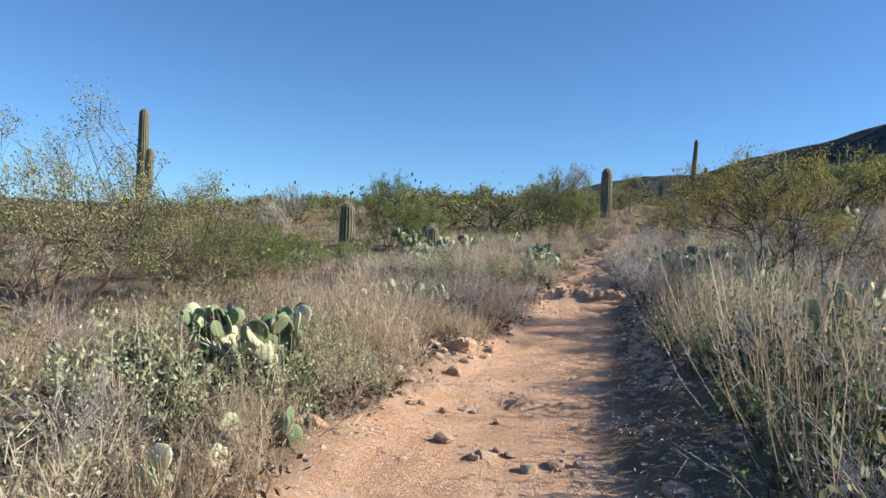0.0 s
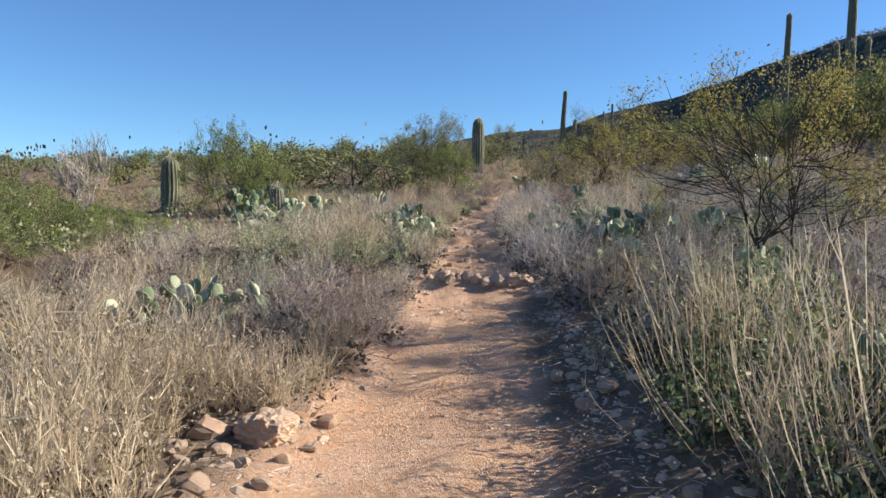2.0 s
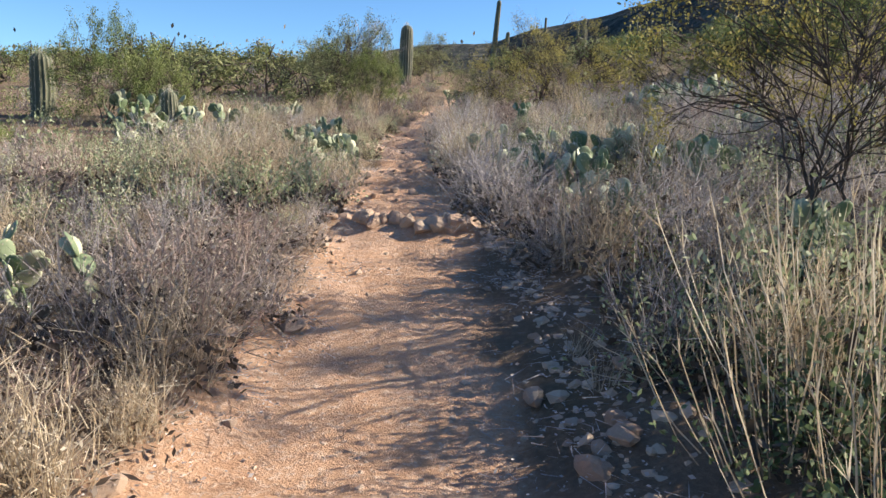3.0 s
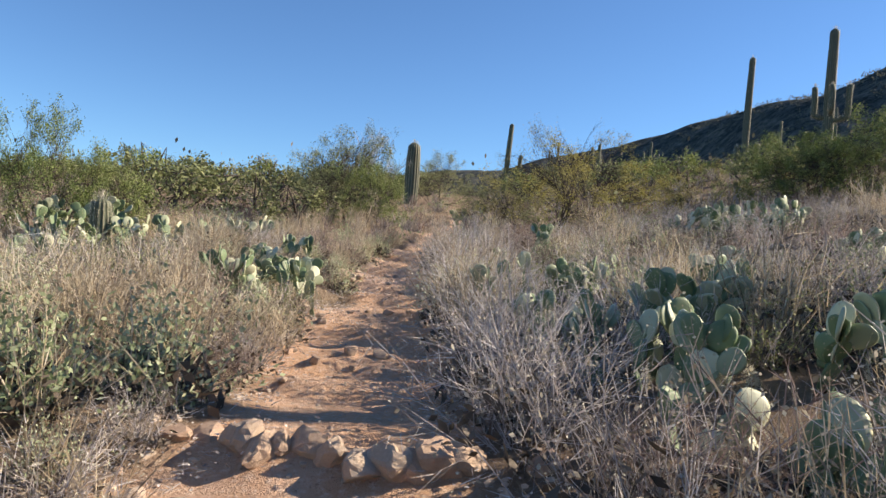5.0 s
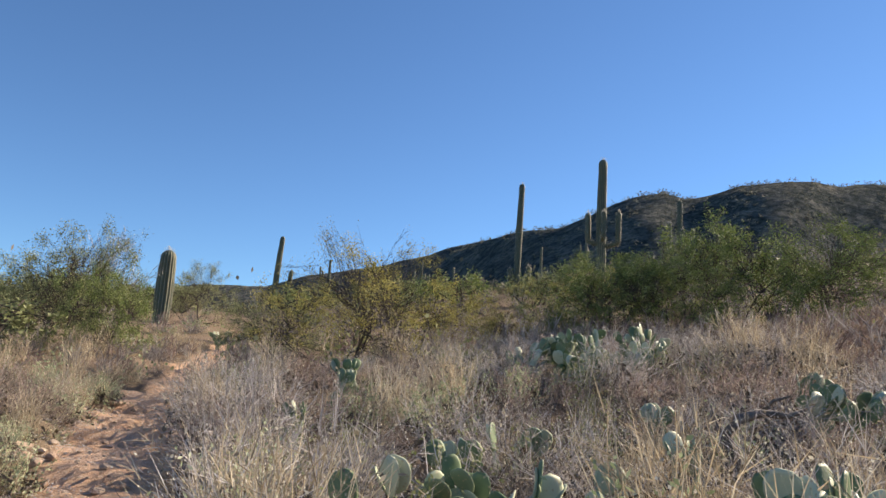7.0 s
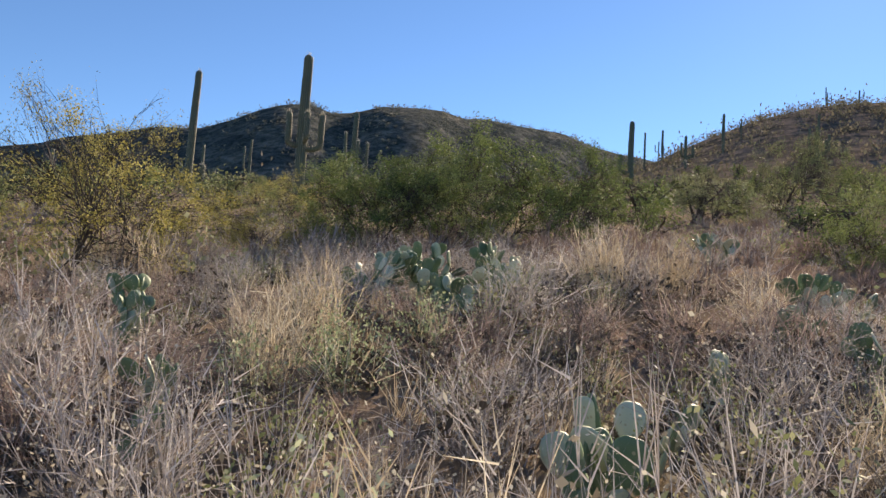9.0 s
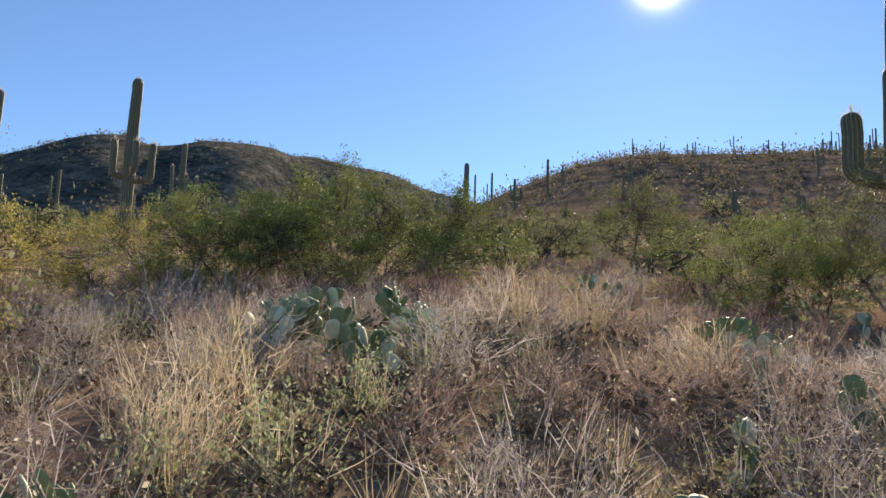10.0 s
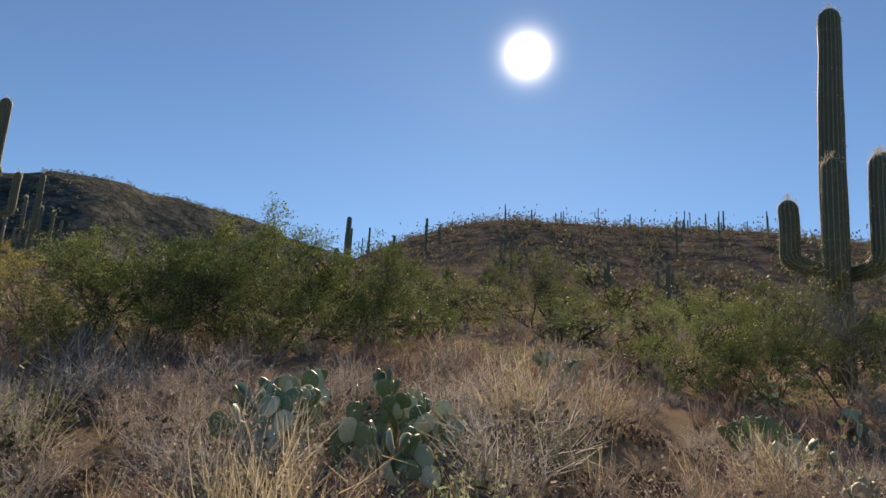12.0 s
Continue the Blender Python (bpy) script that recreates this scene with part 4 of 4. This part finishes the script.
def room(x, y, gap):
    cell = (int(x // .8), int(y // .8))
    if any((x - a) ** 2 + (y - b) ** 2 < gap * gap for i in (-1, 0, 1) for j in (-1, 0, 1) for a, b in grid.get((cell[0] + i, cell[1] + j), ())):
        return False
    grid.setdefault(cell, []).append((x, y))
    return True


# those that stand out by the trail
for kind, x, y, s, tall in (("russet", -.85, 9.3, 1.15, 1.0), ("russet", -.8, 8.6, 1.0, 1.0), ("grey", -1.25, 8.9, 1.1, 1.1), ("sage", -1.15, 10.6, 1.15, 1.0), ("sage", -1.0, 13.3, .95, 1.0),
                            ("sage", -.75, 2.5, .9, 1), ("sage", -1.15, 3.95, 1.0, 1), ("sage", -1.5, 4.15, 1.0, 1), ("stalk", -.85, 4.75, .95, 1), ("stalk", -1.25, 5.05, 1.05, 1), ("stalk", -1.65, 4.7, 1.1, 1), ("stalk", -2.0, 5.2, 1.1, 1), ("sage", -2.0, 4.3, 1.0, 1), ("stalk", -1.5, 5.6, 1.0, 1), ("sage", -1.1, 2.0, 1.0, 1), ("sage", -.95, 1.2, .7, 1), ("grey", -1.3, 1.5, .8, 1), ("stalk", -.95, 3.6, .95, 1), ("sage", -.8, 3.2, .9, 1), ("stalk", -1.1, 4.6, 1.0, 1), ("stalk", -1.3, 6.3, 1.0, .9), ("stalk", -1.6, 6.9, 1.0, .9),
                            ("russet", -1.0, 6.9, .9, .8), ("stalk", 2.3, 5.0, 1.1, 1.0), ("grey", 2.2, 4.1, 1.15, 1.0),
                            ("sage", 2.1, 6.3, 1.1, 1.0), ("stalk", 2.0, 7.0, 1.0, 1.0), ("grey", 1.35, 9.3, .95, .9), ("russet", 1.4, 10.0, .9, .9), ("olive", 3.0, 11.5, 1.0, .9), ("olive", 3.4, 12.0, 1.15, .9), ("russet", 3.9, 12.1, 1.2, 1), ("olive", 3.8, 11.3, 1.1, .9), ("grey", 1.15, 12.2, 1.1, 1), ("grey", 1.35, 9.9, 1.15, 1), ("russet", 1.75, 9.75, 1.2, 1), ("grey", 2.1, 9.5, 1.2, 1.1), ("grey", 2.6, 9.7, 1.2, 1.1), ("stalk", 1.6, 9.0, 1.1, 1), ("grey", .95, 12.9, 1.1, 1), ("stalk", .85, 13.6, 1.15, 1.2), ("grey", .75, 14.4, 1.2, 1.2), ("stalk", .72, 15.2, 1.1, 1.2), ("grey", .8, 16.0, 1.2, 1.2), ("grey", .7, 16.9, 1.15, 1.2), ("russet", .65, 17.8, 1.2, 1.2), ("grey", .5, 18.8, 1.2, 1.2), ("stalk", .45, 19.8, 1.15, 1.2), ("grey", .4, 20.8, 1.2, 1.2), ("grey", .45, 21.8, 1.2, 1.2), ("sage", -.72, 11.0, 1.2, 1), ("olive", 2.35, .5, 1.3, 1.1), ("grey", 2.5, 1.3, 1.25, 1), ("plume", 2.4, 2.2, 1.1, 1), ("olive", 2.35, 3.0, 1.4, 1.1), ("plume", 2.25, 3.8, 1.15, 1.1), ("olive", 2.25, 4.5, 1.35, 1.15), ("plume", 2.2, 5.3, 1.15, 1.1), ("olive", 2.25, 6.1, 1.4, 1.15), ("plume", 2.15, 6.8, 1.15, 1.1), ("sage", 2.15, 7.5, 1.4, 1.1), ("olive", 1.3, 14.0, 1.1, 1.1), ("grey", 1.2, 15.0, 1.35, 1.1), ("olive", 1.05, 16.2, 1.1, 1.1), ("grey", 1.0, 17.3, 1.35, 1.1), ("grey", .95, 18.4, 1.35, 1.1), ("stalk", -1.05, 5.3, 1.05, 1), ("stalk", -1.35, 5.85, 1.1, 1), ("stalk", -1.05, 6.25, .95, 1), ("stalk", -1.7, 6.1, 1.1, 1), ("stalk", -1.2, 4.85, 1.0, 1), ("russet", -.75, 7.9, 1.1, 1), ("grey", -1.1, 7.6, 1.2, 1), ("russet", -1.05, 8.2, 1.2, 1), ("stalk", -1.1, 12.3, 1.0, .9), ("stalk", -1.4, 12.9, 1.1, .9), ("stalk", -1.85, 12.4, 1.1, 1), ("stalk", -1.5, 11.9, 1.05, 1), ("stalk", -2.3, 13.0, 1.1, 1), ("stalk", -2.05, 11.8, 1.1, 1), ("sage", -1.6, 10.2, 1.1, 1), ("sage", -.95, 11.5, 1.0, .9), ("grey", 2.4, 16.4, 1.1, 1.1), ("grey", 2.15, 1.3, 1.0, .9), ("russet", 2.7, 1.7, 1.2, 1), ("grey", 2.6, 2.6, 1.2, 1), ("olive", 3.1, 2.4, 1.2, 1), ("grey", 1.7, 7.7, 1.1, 1), ("olive", 1.75, 8.4, 1.1, 1)):
    room(x, y, 0)
    shrub(kind, x, y, s, tall)
# leafy bushes with dried stalks along the slope beside the trail
for k in range(52):
    y = U(1.2, 8.6)
    x = float(trail_x(y)) + clear_of(9, y) + abs(RNG.normal(.45, .7))
    if any((x - a) ** 2 + (y - b) ** 2 < (.5 * sp + .1) ** 2 for a, b, sp, *_ in PEARS) or not room(x, y, .34):
        continue
    shrub("plume", x, y, U(.7, 1.0))
for k in range(14):
    y = U(2.6, 5.6)
    x = float(trail_x(y)) - clear_of(-9, y) - abs(RNG.normal(.3, .5)) - .15
    if room(x, y, .3):
        shrub("plume", x, y, U(.6, .9))
count = dict.fromkeys(KINDS, 0)
rest = {k: [] for k in KINDS}
tries = 0
while tries < 26000:
    tries += 1
    inner_zone = tries < 17000
    x, y = (U(-4.5, 7.5), U(-.6, 22.5)) if inner_zone else (U(-13, 15), U(-1, 32))
    off = x - float(trail_x(y))
    if abs(off) < clear_of(x, y) or math.hypot(x - 6.6, y - 17.1) < .7 or math.hypot(x + .5, y - 5.7) < .55 or math.hypot(x - 3.4, y - 14.45) < .42:
        continue
    if not inner_zone and -2 < off < 4 and y < 21:
        continue
    near = abs(off) < clear_of(x, y) + .3
    if any((x - a) ** 2 + (y - b) ** 2 < (.7 * sp + (.3 if 10 < b < 11.4 and a > 0 else .33 if 14 < b < 17 and a < 2.6 else .15)) ** 2 for a, b, sp, *_ in PEARS):
        continue
    if not room(x, y, .35 if near else .47 if inner_zone and x > 2.5 else .5 if inner_zone else .62):
        continue
    low = (1 if y < 9 else .95 if y < 16 else .85) * (.8 if off < -3.6 else 1)
    s = (U(.42, .7) if off < 0 else U(.8, 1.15)) if near else U(.62, 1.08) * low
    if 0 < off < 2.6 and y < 10:
        s *= 1.14
    if 0 < off < 1.7 and y >= 10:
        s *= 1.2
    lean = np.array([w * math.exp(7 * (float(fbm(x * .55 + 31 * k, y * .55 + 17 * k, 2)) - .5)) for k, w in enumerate(shares(x, y))])
    kind = KINDS[RNG.choice(5, p=lean / lean.sum())]
    s *= .74 + .85 * float(fbm(x * .6 + 90, y * .6 + 50, 2))
    if abs(off) < 2.2:
        s = min(s, 1.2)
    if inner_zone and count[kind] >= 300:
        kind = min(KINDS, key=lambda k: count[k])
    if inner_zone:
        count[kind] += 1
        shrub(kind, x, y, s)
    else:
        rest[kind].append((x, y, s))

# the dead crooked stump on the slope
b = Build()
b.tube([(0, 0, -.1), (.02, 0, .12), (-.03, .02, .3), (.05, .0, .42), (.2, .03, .47), (.38, .05, .46), (.5, .05, .52)], [.06, .055, .05, .042, .032, .022, .01], 7)
b.tube([(-.03, .02, .3), (-.1, .03, .38), (-.12, .05, .5)], [.035, .025, .008], 6)
b.tube([(.2, .03, .47), (.28, .0, .56), (.4, -.03, .6)], [.02, .014, .005], 5)
stump = tagged(new("dead_branch", b.mesh("dead_branch", [M_DEADWOOD], True)), "crooked dark dead branch sticking out of dry shrubs", "branch")
stump.matrix_basis = place(3.62, 14.8, turn=-35, scale=.9)

# ---- joined growth too fine to count ----


def scatter(name, templates, xs, ys, scales, mats, label, category):
    vs, fs, ms, base = [], [], [], 0
    zs = height(xs, ys)
    for k in range(len(xs)):
        v, f, m = templates[RNG.randint(len(templates))]
        a = U(0, 2 * math.pi)
        c, s = math.cos(a) * scales[k], math.sin(a) * scales[k]
        w = np.stack([v[:, 0] * c - v[:, 1] * s + xs[k], v[:, 0] * s + v[:, 1] * c + ys[k], v[:, 2] * scales[k] * U(.8, 1.2) + zs[k] - .01], -1)
        vs.append(w)
        fs.append(f + base)
        ms.append(m)
        base += len(v)
    me = mesh_of(name, np.concatenate(vs), np.concatenate(fs).tolist(), mats, np.concatenate(ms))
    return tagged(new(name, me), label, category, kind="stuff")


def tuft(n, h, lean, width, mat=0):
    b = Build()
    for _ in range(n):
        b.strip(sway((U(-.06, .06), U(-.06, .06), -.02), around(abs(RNG.normal(0, lean))), h * U(.5, 1.0), 3, droop=.1, wild=.28), width, mat)
    return b.arrays()


def off_trail(n, box, clear):
    out = []
    while len(out) < n:
        x, y = U(box[0], box[1]), U(box[2], box[3])
        if abs(x - trail_x(y)) > float(trail_half(y)) + clear:
            out.append((x, y))
    return np.array(out).T


TUFTS = [tuft(30, .42, .5, .005) for _ in range(4)]
gx, gy = off_trail(750, (-6, 8, -.5, 24), .12)
g2, h2 = off_trail(600, (-28, 34, 4, 50), .5)
gx, gy = np.r_[gx, g2], np.r_[gy, h2]
keep = (gx < trail_x(gy)) | (gy < 10) | (U(0, 1, len(gx)) < .4)
gx, gy = gx[keep], gy[keep]
scatter("dry_grass", TUFTS, gx, gy, U(.6, 1.3, len(gx)), [M_STRAW], "dry straw-coloured bunch grass between shrubs", "grass")


def clump(n, size, leaf):
    b = Build()
    for _ in range(n):
        p = Vector(RNG.normal(0, .42, 3)) * size
        p.z = abs(p.z) * 1.1
        b.leaf(p, Vector(U(-1, 1, 3)) + Vector((0, 0, .6)), leaf * U(.6, 1.3), leaf * U(.4, .9))
    return b.arrays()


def light_twigs(h, spread, n, fork, width):
    a, b = twig_template(h, spread, n, fork=fork, width=width, points=3, curl=.3)
    k = len(a.v)
    a.v, a.f, a.m = a.v + b.v, a.f + [tuple(i + k for i in f) for f in b.f], a.m + b.m
    return a.arrays()


FAR_TWIGS = {"grey": ([light_twigs(.72, .8, 28, 8, .013) for _ in range(3)], M_GREYTWIG), "russet": ([light_twigs(.6, .85, 26, 8, .013) for _ in range(3)], M_REDTWIG),
             "stalk": ([light_twigs(.8, .42, 44, 2, .013) for _ in range(3)], M_STRAW), "sage": ([clump(60, .55, .09) for _ in range(3)], M_SAGE),
             "olive": ([clump(60, .6, .085) for _ in range(3)], M_OLIVE)}
for k in range(1300):      # the slopes farther off
    x, y = U(-30, 40), U(6, 56)
    if abs(x - trail_x(y)) > 1.2 and not (-13 < x < 15 and y < 32):
        rest[KINDS[RNG.choice(5, p=shares(x, y))]].append((x, y, U(.65, 1.05)))
for kind, word in (("grey", "dry grey twiggy"), ("russet", "russet leafless"), ("stalk", "pale straw-coloured"), ("sage", "grey-green leafy"), ("olive", "dark olive")):
    xs, ys, ss = np.array(rest[kind]).T
    scatter("far_shrubs", FAR_TWIGS[kind][0], xs, ys, ss, [FAR_TWIGS[kind][1]], word + " shrubs covering the slopes farther off", "shrubs")


CLUMPS = [clump(26, 1.0, .27) for _ in range(5)]
fx, fy = [], []
while len(fx) < 3800:
    az, r = U(-45, 112), math.sqrt(U(45 ** 2, 118 ** 2))
    fx.append(CX + r * math.sin(radians(az)))
    fy.append(CY + r * math.cos(radians(az)))
scatter("hillside_brush", CLUMPS, np.array(fx), np.array(fy), U(.5, 1.3, len(fx)), [M_FAR], "low green-brown brush covering the far hillsides", "brush")
fx, fy = [], []
MOUNTAIN_CLUMPS = [clump(14, 1.0, .45) for _ in range(3)]
while len(fx) < 4200:
    az, r = U(-45, 66), math.sqrt(U(130 ** 2, 420 ** 2))
    fx.append(CX + r * math.sin(radians(az)))
    fy.append(CY + r * math.cos(radians(az)))
scatter("mountain_brush", MOUNTAIN_CLUMPS, np.array(fx), np.array(fy), U(.9, 2.0, len(fx)), [M_DISTANT], "dark scrub dotting the mountain slopes", "brush")

# ---- stones ----


def stone_mesh(seed, sub=2, flat=.65, jag=.35, pits=.0):
    bm = bmesh.new()
    bmesh.ops.create_icosphere(bm, subdivisions=sub, radius=1)
    r = np.random.RandomState(seed)
    o = Vector(r.uniform(-50, 50, 3))
    cuts = [(Vector(r.normal(0, 1, 3)).normalized(), r.uniform(.45, .8)) for _ in range(9)]
    sx, sy = r.uniform(.8, 1.25), r.uniform(.7, 1.1)
    for v in bm.verts:
        p = v.co * (1 + jag * noise.noise(v.co * 1.1 + o) + .12 * noise.noise(v.co * 3 + o))
        for n, d in cuts:
            k = p.dot(n) - d
            if k > 0:
                p = p - n * k * .85
        if pits:
            p = p * (1 + pits * noise.noise(p * 4 + o) + .6 * pits * noise.noise(p * 9 + o) + .3 * pits * noise.noise(p * 19 + o))
        v.co = Vector((p.x * sx, p.y * sy, p.z * flat))
    me = bpy.data.meshes.new("stone")
    bm.to_mesh(me)
    bm.free()
    me.materials.append(M_ROCK)
    return me


STONES = [stone_mesh(s, 2) for s in range(8)]
BIG = [stone_mesh(s, 3, .75, pits=.12) for s in range(20, 26)]
BOULDER = [stone_mesh(31, 5, .72, pits=.16)]


def stone(x, y, r, label, group, meshes=STONES, sink=.35, tall=1.0):
    ob = tagged(new("rock", meshes[RNG.randint(len(meshes))]), label, "rock", group)
    ob.matrix_basis = Matrix.LocRotScale((x, y, H(x, y) + r * (.65 - sink) * .5), Euler((U(-.25, .25), U(-.25, .25), U(0, 6.3))), (r, r, r * tall))
    return ob


stone(-.6, 5.92, .25, "large pale pitted boulder at the trail's edge", "trail rocks", BOULDER, sink=.25, tall=.7)
for x, y, r in ((-.9, 5.9, .14), (-.72, 5.62, .08), (-.55, 5.5, .07), (-.42, 5.72, .06), (-.85, 5.5, .06), (-.95, 5.65, .07), (-.35, 5.95, .05), (-.38, 6.35, .09), (-.55, 6.5, .08)):
    stone(x, y, r, "tan stone beside the boulder", "trail rocks")
for x in np.arange(-.2, .85, .105):   # the rough stone step
    stone(x + U(-.03, .03), 10.5 + U(-.09, .09), U(.075, .14), "weathered stone set as a step across the trail", "step stones", BIG, sink=.3, tall=1.1)
for ly, lo, hi, n in ((2.55, -.1, 1.2, 9), (3.6, -.5, .6, 8), (4.3, -.75, -.2, 7), (8.3, -.6, -.2, 6), (12.9, -.75, .3, 7), (15.2, -.75, .45, 9), (17.6, -.75, .2, 8), (19.1, -.9, .1, 8), (21.4, -.8, .2, 8), (23.5, -.6, .4, 8), (26.5, -.3, .7, 7)):
    for _ in range(n):
        stone(U(lo, hi), ly + U(-.22, .22), U(.03, .085), "rough tan stone half sunk in the trail", "trail stones", sink=.4)
for _ in range(230):
    y = U(1.0, 22)
    side = -1 if U(0, 1) < .5 else 1
    x = float(trail_x(y)) + side * (float(trail_half(y)) + U(-.12, .38))
    stone(x, y, abs(RNG.normal(0, .035)) + .02, "loose tan stone along the trail's edge", "edge stones", sink=.4)
small = []
for s in range(40, 46):
    me = stone_mesh(s, 1, .6)
    v = np.array([tuple(p.co) for p in me.vertices])
    small.append((v, np.array([tuple(p.vertices) for p in me.polygons]), np.zeros(len(me.polygons), int)))
    bpy.data.meshes.remove(me)
n = 4200
sy = U(.5, 22, n)
sx = trail_x(sy) + RNG.normal(0, 1, n) * .55 * (trail_half(sy) + .25)
right = np.c_[U(.9, 2.1, 900), U(4.5, 10.8, 900)].T
sx, sy = np.r_[sx, right[0]], np.r_[sy, right[1]]
scatter("gravel", small, sx, sy, np.abs(RNG.normal(0, .011, len(sx))) + .007, [M_ROCK], "tan gravel and pebbles strewn over the trail", "gravel")

ny = np.r_[U(4.8, 10.6, 420), U(1, 22, 380)]
nx = np.r_[trail_x(ny[:420]) + trail_half(ny[:420]) + np.abs(RNG.normal(0, .32, 420)), trail_x(ny[420:]) - trail_half(ny[420:]) - RNG.normal(.08, .18, 380)]
scatter("rubble", small, nx, ny, np.abs(RNG.normal(0, .022, len(nx))) + .014, [M_ROCK], "broken tan rubble along the trail's shoulders", "rubble")


def litter(n):
    b = Build()
    for _ in range(n):
        p = Vector((RNG.normal(0, .12), RNG.normal(0, .12), U(.008, .02)))
        d = Vector((U(-1, 1), U(-1, 1), U(-.15, .15)))
        if U(0, 1) < .45:
            b.strip([p, p + d.normalized() * U(.04, .14)], .004)
        else:
            b.leaf(p, d, U(.012, .03), U(.006, .014))
    return b.arrays()


LITTER = [litter(16) for _ in range(5)]
ly = U(.3, 22, 1500)
side = np.where(U(0, 1, 1500) < .5, -1.0, 1.0)
lx = trail_x(ly) + side * (trail_half(ly) + RNG.normal(.12, .22, 1500))
scatter("plant_litter", LITTER, lx, ly, U(.7, 1.3, 1500), [M_GREYTWIG], "dead leaves and broken twigs lying along the trail", "litter")
